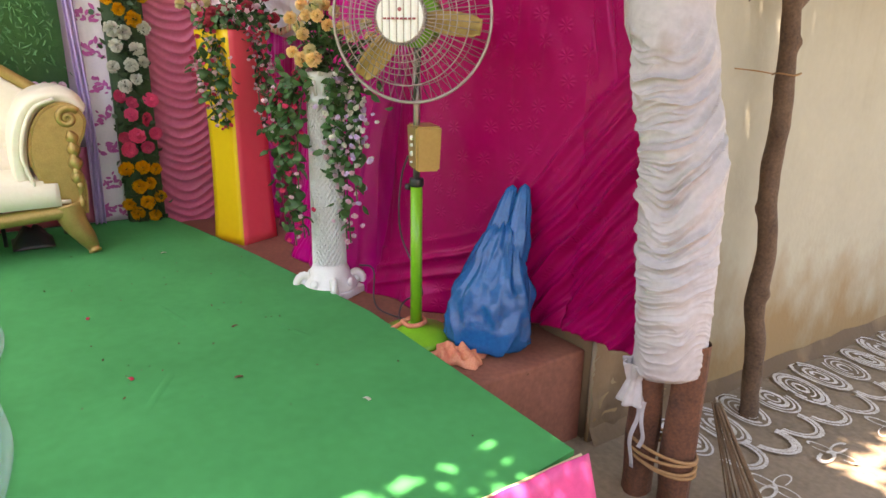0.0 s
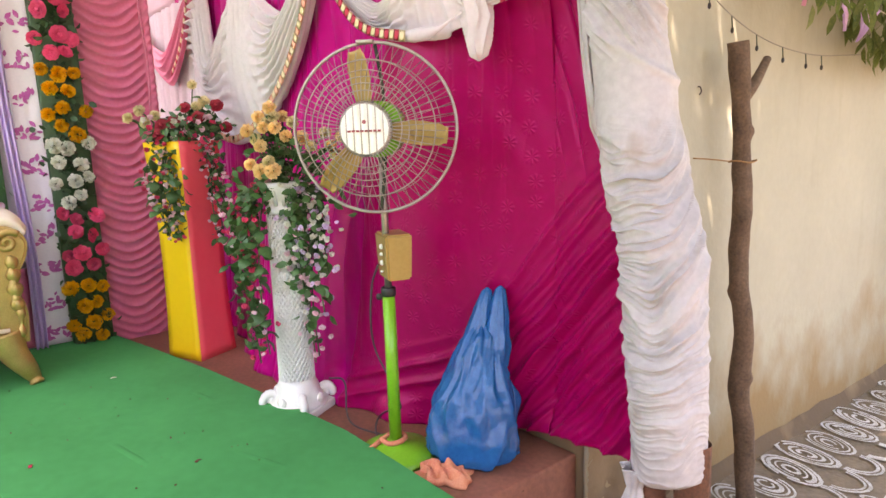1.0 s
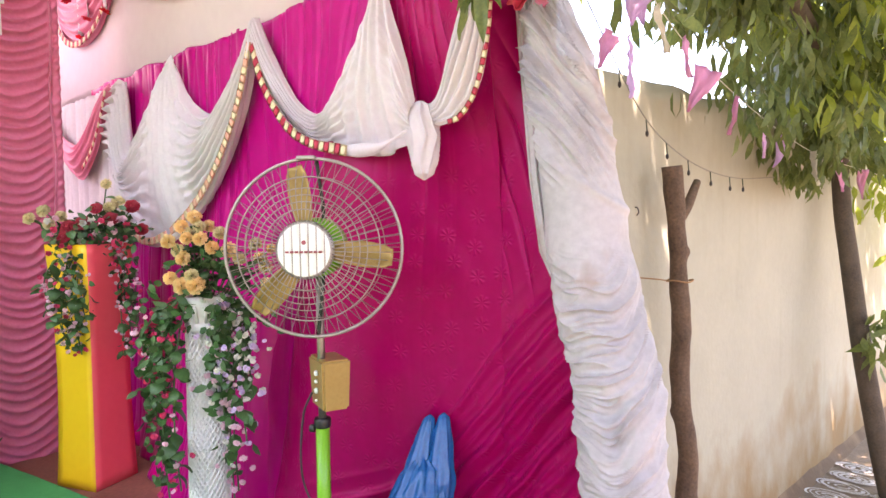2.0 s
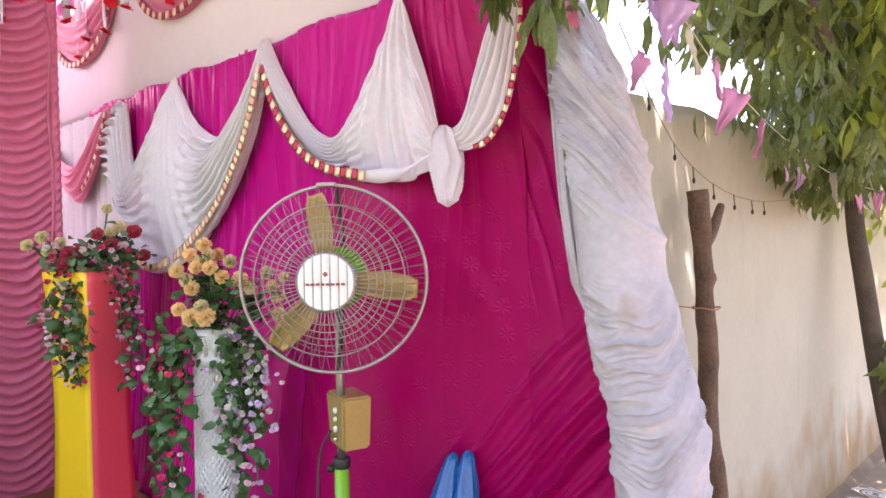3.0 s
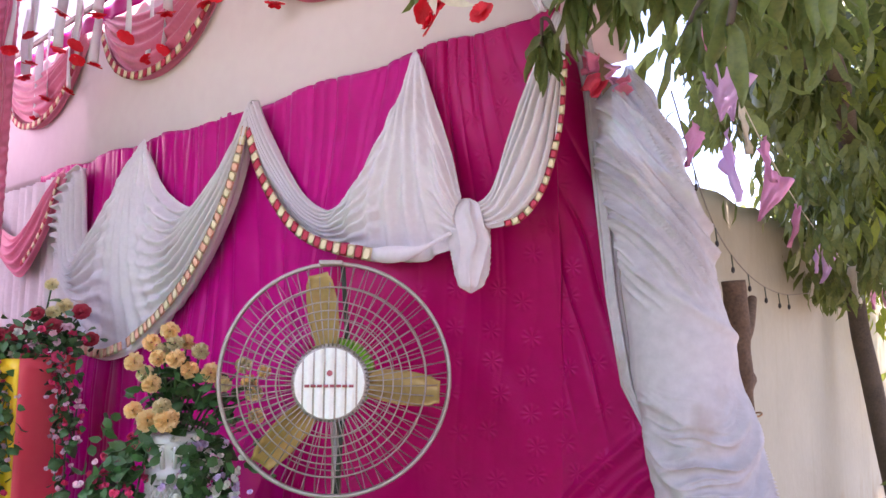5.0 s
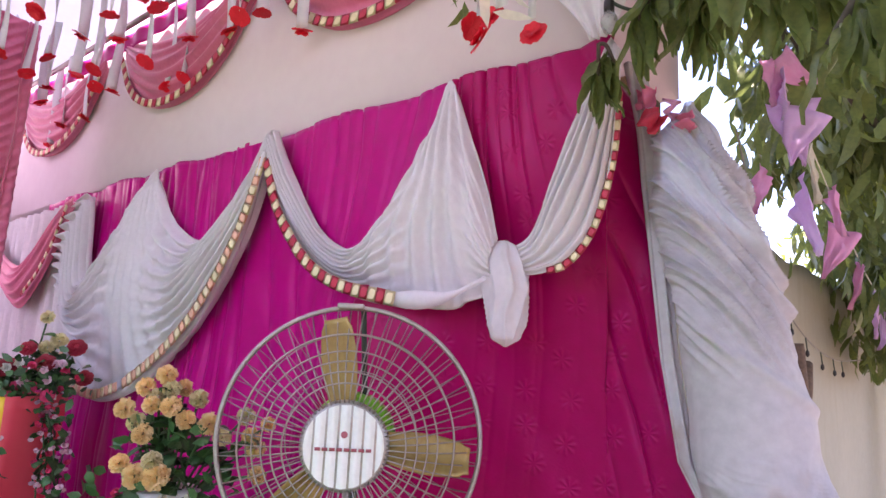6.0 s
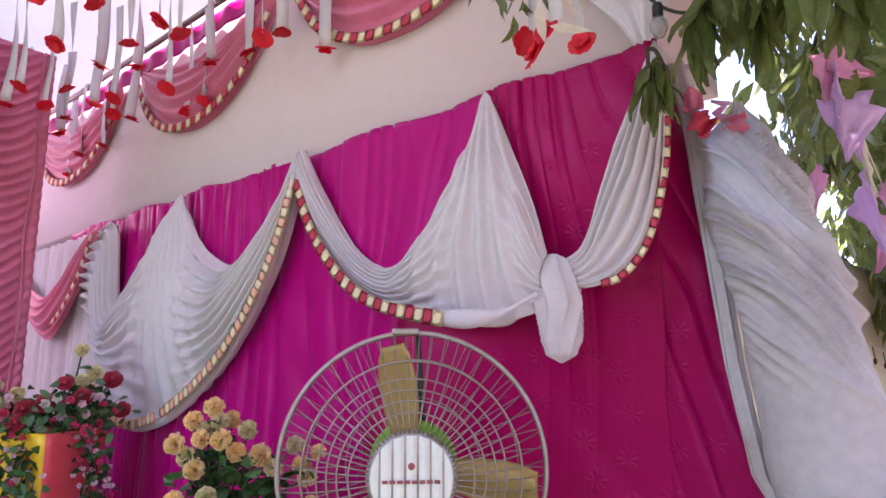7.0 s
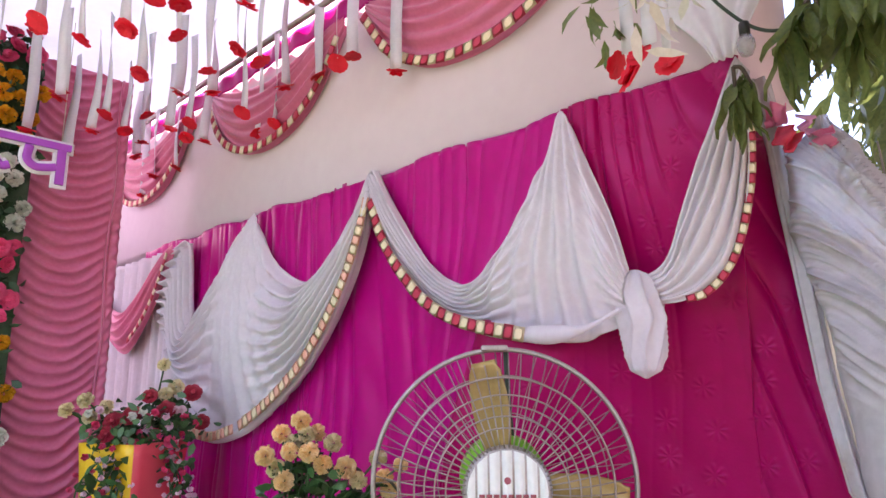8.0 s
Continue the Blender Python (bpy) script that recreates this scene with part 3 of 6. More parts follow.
def swag(name, upper, lower, folds, amp, material, label, y0=1.70, nu=110, nv=60, deep=0.05, seed=0.0, category="drape", pin=None):
    """A hung drape between an upper and a lower hem, each through a few heights, with folds that follow the hems."""
    up = [Vector((x, 0, z)) for x, z in upper]
    lo = [Vector((x, 0, z)) for x, z in lower]
    su, sl = spline(up, nu), spline(lo, nu)

    def f(u, v):
        i = round(u * nu)
        a, b = su[i], sl[i]
        h = (a - b).length
        p = a + (b - a) * v
        w = amp * min(1.0, h / 0.25)
        ph = 2 * math.pi * folds * (v + 0.04 * math.sin(u * 5 + seed)) + 1.5 * n3(u * 3, v * 2, seed)
        bowl = w * (0.5 + 0.5 * math.sin(ph)) ** 1.6
        bowl += 0.30 * w * (0.5 + 0.5 * math.sin(2.3 * ph + 1.0)) ** 2 * (0.5 + n3(u * 4, v * 2, seed + 8))
        if pin:
            px, pz, reach = pin
            dx, dz = p.x - px, pz - p.z + 0.04
            rad = math.hypot(dx, dz)
            mix = math.exp(-((dx / (0.10 + reach * max(dz, 0))) ** 2))
            ray = (0.5 + 0.5 * math.sin(math.atan2(dx, dz) * 46 + 2.2 * n3(rad * 2.5, dx * 3, seed))) ** 1.4
            bowl = bowl * (1 - mix) + mix * amp * 0.60 * ray * min(1, rad * 4)
        y = y0 - deep * math.sin(math.pi * min(1, v * 1.1)) * min(1.0, h / 0.3) - bowl + 0.006 * n3(u * 9, v * 7, seed + 3) + 0.0015 * n3(u * 40, v * 40, seed)
        return (p.x, y, p.z)

    ob = part(name, grid(nu, nv, f), material, thick=0.004)
    tagged(ob, label, category, "drapes along the wall")
    return ob


# the left white swag: tails from three pins meet in one deep bowl
A_LOW = [(-4.82, 2.20), (-4.74, 2.12), (-4.64, 2.01), (-4.53, 1.86), (-4.33, 1.78), (-4.12, 1.765), (-3.88, 1.82), (-3.66, 1.93), (-3.43, 2.09), (-3.25, 2.29), (-3.12, 2.51), (-3.04, 2.76)]
A = swag("white_swag", [(-4.80, 2.79), (-4.62, 2.78), (-4.53, 2.36), (-4.30, 2.52), (-4.0, 2.84), (-3.90, 2.75), (-3.78, 2.60), (-3.58, 2.48), (-3.44, 2.46), (-3.29, 2.53), (-3.12, 2.70), (-3.05, 2.86)],
         A_LOW, 11, 0.046, M_white, "white crepe swag pinned up in points with striped braid hem", y0=1.716, nu=220, nv=110, seed=1.0, deep=0.07, pin=(-4.0, 2.84, 0.38))
edge_trim("braid", [(-4.59, 1.645, 1.965), (-4.485, 1.638, 1.852), (-4.315, 1.635, 1.797), (-4.11, 1.63, 1.782), (-3.88, 1.635, 1.832)], A, 0.048, 0.034, (M_trimpeach, M_trimcream))
edge_trim("braid", [(-3.86, 1.635, 1.84), (-3.638, 1.638, 1.948), (-3.413, 1.643, 2.103), (-3.238, 1.652, 2.298), (-3.113, 1.663, 2.515), (-3.045, 1.68, 2.765)], A, 0.048, 0.036, (M_trimpeach, M_trimcream))
bm = tube(spline([(x, 1.672, z) for x, z in A_LOW[2:]], 80), lambda t: 0.012 + 0.008 * math.sin(math.pi * t), 10)
part("rolled_hem", bm, M_white, A)
# narrow tail folds from the pins
def gather(name, pin, spread, drop, parent, n=5):
    for k in range(n):
        t = k / (n - 1) - 0.5
        bm = tube(spline([(pin[0], 1.69, pin[1]), (pin[0] + spread * t * 0.35, 1.665, pin[1] - drop * 0.4), (pin[0] + spread * t, 1.70, pin[1] - drop)], 16), lambda s: 0.016 * (1 - 0.75 * s) + 0.002, 6)
        part(name, bm, M_white, parent)


gather("fold", (-4.71, 2.78), 0.14, 0.55, A, 5)

B = swag("white_swag", [(-3.04, 2.86), (-2.92, 2.67), (-2.76, 2.46), (-2.63, 2.365), (-2.53, 2.36), (-2.42, 2.44), (-2.30, 2.60), (-2.215, 2.74), (-2.175, 2.85), (-2.09, 2.67), (-2.015, 2.48), (-1.975, 2.33)],
         [(-3.045, 2.70), (-2.93, 2.50), (-2.77, 2.33), (-2.65, 2.25), (-2.55, 2.21), (-2.45, 2.185), (-2.35, 2.165), (-2.25, 2.15), (-2.15, 2.14), (-2.09, 2.15), (-2.03, 2.17), (-1.99, 2.20)],
         9, 0.040, M_white, "white crepe swag with red and cream braid caught by a knot", y0=1.722, nu=200, nv=100, seed=4.0, pin=(-2.175, 2.85, 0.42))
edge_trim("braid", [(-3.03, 1.68, 2.72), (-2.915, 1.664, 2.52), (-2.755, 1.652, 2.348), (-2.64, 1.644, 2.268), (-2.54, 1.637, 2.225), (-2.44, 1.632, 2.198), (-2.335, 1.628, 2.178), (-2.235, 1.628, 2.158)], B, 0.044, 0.036)
bm = tube(spline([(-3.045, 1.70, 2.70), (-2.93, 1.69, 2.50), (-2.77, 1.68, 2.33), (-2.65, 1.675, 2.25), (-2.45, 1.668, 2.185), (-2.25, 1.662, 2.15)], 50), 0.011, 8)
part("rolled_hem", bm, M_white, B)
bm = tube(spline([(-2.42, 1.655, 2.195), (-2.24, 1.645, 2.165), (-2.1, 1.65, 2.17), (-1.99, 1.68, 2.22)], 30), lambda t: 0.006 + 0.022 * math.sin(math.pi * min(1, t * 1.2)) ** 2, 10)
part("rolled_hem", bm, M_white, B)

C = swag("white_swag", [(-2.0, 2.29), (-1.89, 2.345), (-1.835, 2.455), (-1.77, 2.605), (-1.705, 2.74), (-1.66, 2.85)],
         [(-1.92, 2.235), (-1.865, 2.235), (-1.785, 2.255), (-1.705, 2.335), (-1.655, 2.50), (-1.63, 2.80)],
         6, 0.026, M_white, "white crepe tail running up from the knot to the roof corner", y0=1.75, nv=90, seed=9.0, deep=0.04)
edge_trim("braid", [(-1.83, 1.74, 2.238), (-1.77, 1.74, 2.255), (-1.70, 1.74, 2.335), (-1.65, 1.742, 2.50), (-1.63, 1.745, 2.70)], C, 0.020, 0.024)


def knot_tail(u, v):
    th = 2 * math.pi * u
    r = level(v, [(0, 0.012), (0.05, 0.036), (0.12, 0.050), (0.25, 0.062), (0.45, 0.064), (0.8, 0.055), (0.93, 0.042), (1.0, 0.004)])
    r *= 0.86 + 0.34 * (1 - abs(math.sin(th * 4 + 1.6 * v + 1.5 * n3(v * 3, math.cos(th), 0)))) ** 1.6 * (1 - 0.45 * v) + 0.10 * n3(math.cos(th) * 2, math.sin(th) * 2, v * 5)
    return (-1.925 + 0.02 * math.sin(v * 2) + r * math.cos(th), 1.66 + 0.8 * r * math.sin(th), 2.335 - 0.29 * v)


knot = part("knotted_tail", grid(80, 50, knot_tail), M_white)
tagged(knot, "bunched end of white crepe hanging from its knot", "drape")

knot.location = (-0.050, 0.075, -0.005)

# pleated white curtain and small pink swag in the far corner
bm = grid(120, 30, lambda u, v: (-6.6 + 1.95 * u, 1.725 + 0.018 * math.sin(u * 120 + math.sin(u * 31)) + 0.008 * math.sin(u * 55), 2.80 - 1.05 * v))
tagged(part("white_pleated_curtain", bm, M_white, thick=0.003), "white pleated curtain hanging in the stage corner", "curtain")
D = swag("pink_swag", [(-6.0, 2.72), (-5.75, 2.56), (-5.45, 2.46), (-5.17, 2.56), (-4.9, 2.75), (-4.77, 2.80)], [(-6.02, 2.62), (-5.69, 2.35), (-5.36, 2.20), (-5.1, 2.32), (-4.87, 2.57), (-4.74, 2.75)], 5, 0.02, M_pink, "small pink satin swag in front of white pleats", y0=1.66, seed=2.0)
edge_trim("braid", [(-5.2, 1.62, 2.27), (-5.02, 1.62, 2.38), (-4.88, 1.63, 2.55), (-4.78, 1.64, 2.75)], D, 0.03, 0.035, (M_trimred, M_trimcream))

# pink swags and magenta band under the canopy
for cx in (-5.42, -3.93, -2.53):
    w = 0.62
    S = swag("pink_swag", [(cx - w, 3.68), (cx - w * 0.5, 3.60), (cx, 3.56), (cx + w * 0.5, 3.60), (cx + w, 3.68)],
             [(cx - w - 0.01, 3.58), (cx - w * 0.72, 3.34), (cx - w * 0.3, 3.20), (cx + w * 0.25, 3.20), (cx + w * 0.70, 3.34), (cx + w + 0.01, 3.58)], 6, 0.022, M_pink, "half round pink satin swag on the upper wall", y0=1.752, seed=cx, nv=40, nu=80)
    edge_trim("braid", [(cx - w, 1.722, 3.58), (cx - w * 0.70, 1.715, 3.34), (cx - w * 0.28, 1.71, 3.21), (cx + w * 0.25, 1.71, 3.21), (cx + w * 0.70, 1.715, 3.34), (cx + w, 1.722, 3.58)], S, 0.045, 0.042)
bm = grid(160, 6, lambda u, v: (-6.6 + 4.7 * u, 1.735 + 0.006 * math.sin(u * 160), 3.74 - 0.10 * v))
tagged(part("magenta_band", bm, M_magenta, thick=0.004), "magenta satin valance along the canopy edge", "valance")

# ---- canopy ----
# past the stage edge the cloth runs on unseen, added to shade the post
bm = grid(70, 60, lambda u, v: (-6.8 + 6.25 * u, -1.75 + 3.47 * v, 3.77 + 0.03 * math.sin(u * 21) * math.sin(v * 9) + 0.02 * n3(u * 9, v * 9, 0)))
tagged(part("canopy", bm, M_canopy, thick=0.003), "white tent cloth stretched over the stage", "canopy", kind="structure")
tagged(part("canopy_pipe", tube([(-6.8, 1.69, 3.745), (-1.85, 1.70, 3.745)], 0.016, 10), M_chrome), "steel pipe carrying the canopy edge", "pipe")


def petals(n, rings, size, curl, lift, seed=0):
    """A cloth blossom: rings of cupped petals round a domed heart, opening along +z."""
    rnd = random.Random(seed)
    bm = bmesh.new()
    for k in range(rings):
        f = 1 - k / rings
        for i in range(n):
            a = 2 * math.pi * (i + 0.5 * (k % 2)) / n + rnd.uniform(-0.12, 0.12)
            r, w = size * (0.38 + 0.62 * f), size * 1.35 * (0.5 + 0.5 * f) * math.pi / n
            tilt = lift + (1 - f) * 0.85 + rnd.uniform(-0.08, 0.08)

            def leafy(u, v):
                d = r * u
                side = (v - 0.5) * 2 * w * math.sin(math.pi * (0.16 + 0.72 * u)) * (1.15 - 0.3 * u)
                up = d * math.sin(tilt) + curl * size * u * u * (1 if u < 0.8 else 0.4) - 0.25 * abs(v - 0.5) * w
                out = d * math.cos(tilt)
                return (out * math.cos(a) - side * math.sin(a), out * math.sin(a) + side * math.cos(a), up + 0.10 * size * k)

            grid(3, 2, leafy, bm)
    if rings > 2:
        lathe([(size * 0.36, size * 0.1), (size * 0.34, size * 0.42), (size * 0.2, size * 0.62), (size * 0.04, size * 0.66)], 8, bm)
    return bm


def ribbon_thing(x, y, z, length, tw, k):
    t = thing("hanging_ribbon", (x, y, z), 40 * math.sin(k * 7), "white satin ribbon with a red cloth flower at its end", "ribbon", "ribbons under the canopy")
    bm = grid(2, 14, lambda u, v: ((u - 0.5) * 0.050 * math.cos(tw * v), (u - 0.5) * 0.050 * math.sin(tw * v) + 0.008 * math.sin(v * 5 + k), -length * v))
    part("ribbon", bm, M_ribbon, t, thick=0.0015)
    shared("flower", (red_a, red_b)[k % 2], t, Matrix.Translation((0, 0, -length - 0.01)) @ Euler((0.5 * math.sin(k * 1.7) + math.pi * (k % 2), 0.5 * math.cos(k * 2.3), k)).to_matrix().to_4x4())


red_a = mesh_of("red_flower", petals(5, 2, 0.040, 0.04, 0.08, 1), M_fred)
red_b = mesh_of("red_flower", petals(6, 2, 0.042, 0.04, 0.05, 2), M_fred)
rnd = random.Random(11)
k = 0
for j in range(8):
    for i in range(12):
        x, y = -2.87 - 0.29 * i + 0.14 * (j % 2) + rnd.uniform(-0.06, 0.06), 1.66 - 0.2 * j + rnd.uniform(-0.05, 0.05)
        if x < -5.0 and y < 1.0:
            continue
        k += 1
        ribbon_thing(x, y, 3.765, rnd.uniform(0.34, 0.56), rnd.uniform(-1.5, 1.5), k)

# ---- wrapped post ----
AXIS = [(0.0, -1.235, 1.95, 0.10), (0.50, -1.235, 1.94, 0.118), (0.62, -1.24, 1.94, 0.128), (1.3, -1.275, 1.93, 0.142), (1.65, -1.354, 1.93, 0.142), (1.85, -1.395, 1.93, 0.136), (2.1, -1.43, 1.93, 0.125), (2.45, -1.50, 1.93, 0.125), (2.70, -1.52, 1.93, 0.11)]


def axis_at(z):
    for a, b in zip(AXIS, AXIS[1:]):
        if z <= b[0]:
            t = eased((z - a[0]) / (b[0] - a[0]))
            return [a[i] + (b[i] - a[i]) * t for i in (1, 2, 3)]
    return AXIS[-1][1:]


def wrap(u, v):
    """Cloth drawn round the logs: fine slanting folds above, sagging wrinkles below."""
    z = 0.52 + 2.18 * v
    th = 2 * math.pi * u
    x, y, r = axis_at(z)
    ca, sa = math.cos(th), math.sin(th)
    a = math.cos(th - 0.45)
    low = 1 - eased((z - 1.62) / 0.22)
    high = eased((z - 1.95) / 0.22)
    # wrinkles that sag in the middle and climb on the side away from the house
    q = z + 0.045 * (1 - a * a) - 0.03 * a - 0.10 * max(a, 0) ** 2 * eased((z - 1.0) / 0.4) + 0.05 * n3(ca * 1.3, sa * 1.3, z * 2.6)
    m1 = eased(0.5 + 1.1 * n3(ca * 1.5 + 3, sa * 1.5, z * 3.1))
    m2 = eased(0.45 + 1.1 * n3(ca * 1.7 - 5, sa * 1.7, z * 4.0))
    face = 0.12 + 0.88 * max(0, math.cos(th + 1.12)) ** 0.7
    k1 = (1 - abs(n3(ca * 0.5, sa * 0.5, q * 17))) ** 6
    k2 = (1 - abs(n3(ca * 0.8 + 7, sa * 0.8, q * 40))) ** 5
    wr = low * (0.2 + 0.8 * eased((z - 0.58) / 0.45)) * face * (0.044 * (k1 - 0.3) * (0.45 + 0.55 * m1) + 0.026 * (k2 - 0.35) * (0.4 + 0.6 * m2))
    # fine folds that fall towards the yard side
    d = z + 0.20 * a + 0.03 * a * a + 0.02 * n3(ca, sa, z * 2)
    f1 = (1 - abs(n3(ca * 0.35, sa * 0.35, d * 17 + 2))) ** 6
    f2 = (1 - abs(n3(ca * 0.55, sa * 0.55 + 3, d * 44))) ** 5
    hi = high * face * (0.062 * (f1 - 0.3) * (0.4 + 0.6 * m2) + 0.024 * (f2 - 0.35) * (0.4 + 0.6 * m1))
    # one slack hollow with a sharp lip between the two
    mid = math.exp(-((z - 1.86 + 0.05 * a) / 0.13) ** 2)
    hollow = -0.016 * mid * (1 - a * a) + 0.012 * math.exp(-((z - 2.02 + 0.10 * a) / 0.018) ** 2) * eased((a + 0.5) / 0.5)
    r2 = r * (1 + 0.03 * n3(ca, sa, z * 1.5)) + wr + hi + hollow
    r2 *= 1 - eased((z - 2.28) / 0.44) ** 1.4 * (0.22 + 0.50 * max(a, 0))
    r2 *= 1 - 0.8 * eased((z - 2.60) / 0.10)
    r2 *= 1 - 0.35 * eased((0.56 - z) / 0.05)
    return (x + r2 * ca, y + r2 * sa, z + 0.03 * math.cos(th + 0.6) * (1 - v) ** 6)


post = thing("wrapped_post", (0, 0, 0), label="two log uprights wrapped in soiled white cloth", category="post")
part("wrapping_cloth", grid(150, 800, wrap), M_wrap, post, "soiled white cloth wound in loose wrinkles")
for dx, r, s in ((-0.075, 0.058, 1), (0.065, 0.062, 4)):
    bm = bmesh.new()
    grid(18, 30, lambda u, v: (-1.235 + dx + (r + 0.015 * n3(math.cos(6.283 * u) * 2, math.sin(6.283 * u) * 2, v * 3 + s)) * math.cos(6.283 * u), 1.95 + (0.02 if dx > 0 else -0.02) + (r + 0.015 * n3(math.cos(6.283 * u), math.sin(6.283 * u), v * 4 + s)) * math.sin(6.283 * u), -0.05 + 0.75 * v), bm)
    part("log", bm, M_log, post, "bare reddish brown log")
for z in (0.19, 0.205, 0.225, 0.25):
    bm = tube([(-1.235 + 0.147 * math.cos(a), 1.95 + 0.093 * math.sin(a), z + 0.012 * math.sin(a + z * 90)) for a in [2 * math.pi * i / 28 for i in range(28)]], 0.0065, 6, closed=True)
    part("rope", bm, M_rope, post, "coir rope lashing")


for dx in (-0.05, 0.05):
    line = [(axis_at(z)[0] + dx, axis_at(z)[1] + dx * 0.3, z) for z in [0.66 + 0.1 * i for i in range(17)]]
    part("log", tube(line, 0.055, 14), M_log, post, "log showing faintly through the cloth")


def pucker(u, v):
    th = 2 * math.pi * u
    r = 0.055 * (0.45 + 0.9 * abs(v - 0.45)) * (1 + 0.22 * math.sin(th * 6 + 4 * v))
    return (-1.325 + r * math.cos(th), 1.865 + r * math.sin(th), 0.585 - 0.17 * v)


part("gathered_end", grid(36, 16, pucker), M_wrap, post, "gathered end of the wrapping", thick=0.003)
for dx, n in ((0.0, 0.30), (0.035, 0.2)):
    bm = grid(3, 16, lambda u, v: (-1.29 + dx + (u - 0.5) * 0.018 + 0.01 * math.sin(v * 7 + dx * 90), 1.845 + 0.006 * math.sin(v * 9), 0.45 - n * v))
    part("cloth_tie", bm, M_wrap, post, thick=0.002)
# loose sheer lengths beside the wrapping
def loose(u, v):
    z = 2.82 - 1.24 * v
    x = level(z, [(1.55, -1.43), (1.66, -1.495), (1.78, -1.56), (2.03, -1.60), (2.26, -1.622), (2.5, -1.645), (2.85, -1.672)])
    w = 0.062 * (1 - 0.35 * v * v)
    f = 0.026 * math.sin(math.pi * u) + 0.007 * math.sin(u * 15 + v * 2.5 + n3(u, v * 4, 3))
    return (x + 0.68 * w * u + 0.7 * f, 1.895 + 0.68 * w * u - 0.7 * f - 0.05 * eased((z - 2.6) / 0.25), z)


bm = grid(24, 80, loose)
part("loose_length", bm, M_wrap, post, "loose length of sheer white cloth", thick=0.002)
# white drape from the roof corner to the post
def drape_end(u, v):
    z = 4.2 - 1.37 * v
    t = eased((3.15 - z) / 0.36)
    left, right = -1.88 + 0.19 * t, -1.50 - 0.14 * t
    return (left + (right - left) * u, 1.728 - 0.03 * v + (0.012 - 0.006 * t) * math.sin(u * 21 + 1.5 * n3(u * 2, v * 3, 1)) + 0.006 * n3(u * 5, v * 9, 4), z)


bm = grid(60, 60, drape_end)
tagged(part("corner_drape", bm, M_white, thick=0.003), "pale white cloth drape gathered to the roof corner", "drape")

# broom leaning by the post
broom = thing("stick_broom", (-1.05, 2.12, 0.0), 0, "bundle of dark coconut stick broom leaning by the post", "broom")
rnd = random.Random(3)
for i in range(26):
    a, b = rnd.uniform(-0.05, 0.05), rnd.uniform(-0.03, 0.03)
    part("stick", tube([(a * 2.2 + 0.12, b * 2 + 0.02, 0.01), (a * 1.2 + 0.02, b, 0.22), (a * 0.4 - 0.06, b * 0.5 - 0.04, 0.44)], 0.0035, 5), M_straw, broom)

# ---- rough pole against the cream wall ----
pole = thing("wooden_pole", (-1.44, 2.86, 0.0), 0, "forked rough wooden pole standing against the cream wall", "pole")
path = spline([(0.06, -0.02, -0.03), (0.025, 0.0, 0.35), (0.004, -0.025, 0.6), (0.008, -0.015, 0.85), (-0.022, -0.033, 1.15), (-0.018, -0.02, 1.4), (-0.036, -0.02, 1.62), (-0.026, -0.07, 1.9), (-0.035, -0.10, 2.11)], 140)
bm = tube(path, lambda t: 0.045 - 0.006 * t, 16)
for v in bm.verts:
    s = 1 + 0.20 * n3(v.co.x * 9, v.co.y * 9, v.co.z * 4) + 0.12 * n3(v.co.x * 22, v.co.y * 22, v.co.z * 11)
    for kz, ka in ((0.62, 0.4), (1.02, 3.5), (1.36, 5.2), (1.74, 1.2)):
        s += 0.35 * math.exp(-((v.co.z - kz) / 0.028) ** 2) * max(0, math.cos(math.atan2(v.co.y + 0.03, v.co.x) - ka)) ** 3
    c = min(path, key=lambda p: abs(p.z - v.co.z))
    v.co.x, v.co.y = c.x + (v.co.x - c.x) * s, c.y + (v.co.y - c.y) * s
part("pole", bm, M_bark, pole)
part("branch_stub", tube(spline([(-0.03, -0.07, 1.86), (-0.02, 0.03, 1.94), (-0.03, 0.16, 2.05)], 12), lambda t: 0.03 - 0.012 * t, 10), M_bark, pole)
part("wire_tie", tube([(-0.03 + 0.056 * math.cos(a), -0.02 + 0.056 * math.sin(a), 1.61 + 0.004 * math.sin(3 * a)) for a in [6.283 * i / 20 for i in range(20)]], 0.0035, 5, closed=True), M_rope, pole)
part("wire_end", tube(spline([(-0.07, -0.06, 1.61), (-0.1, -0.12, 1.62), (-0.16, -0.2, 1.63)], 10), 0.003, 5), M_rope, pole)

# ---- pedestal fan ----
FAN_YAW = 42.0
fan = thing("pedestal_fan", (-2.212, 1.442, 0.44), FAN_YAW, "pedestal fan with green stand and bronze blades on the plinth", "fan")
# local frame: the fan blows towards -y
part("base", lathe([(0.17, 0.0), (0.172, 0.012), (0.15, 0.03), (0.09, 0.048), (0.045, 0.062), (0.03, 0.075)], 40), M_fgreen, fan, "round green cast base")
part("stand_tube", lathe([(0.0255, 0.06), (0.0255, 0.70)], 24), M_fgreen, fan, "green enamelled tube")
part("collar", lathe([(0.029, 0.695), (0.031, 0.70), (0.031, 0.725), (0.028, 0.73)], 24), M_black, fan)
knob = part("knob", moved(lathe([(0.012, 0), (0.014, 0.004), (0.014, 0.018), (0.01, 0.022)], 16), pose(-0.028, 0, 0.69, 0, -90, 0)), M_black, fan)
part("upper_tube", lathe([(0.0145, 0.72), (0.0145, 1.33)], 20), M_chrome, fan, "nickel plated upper tube")


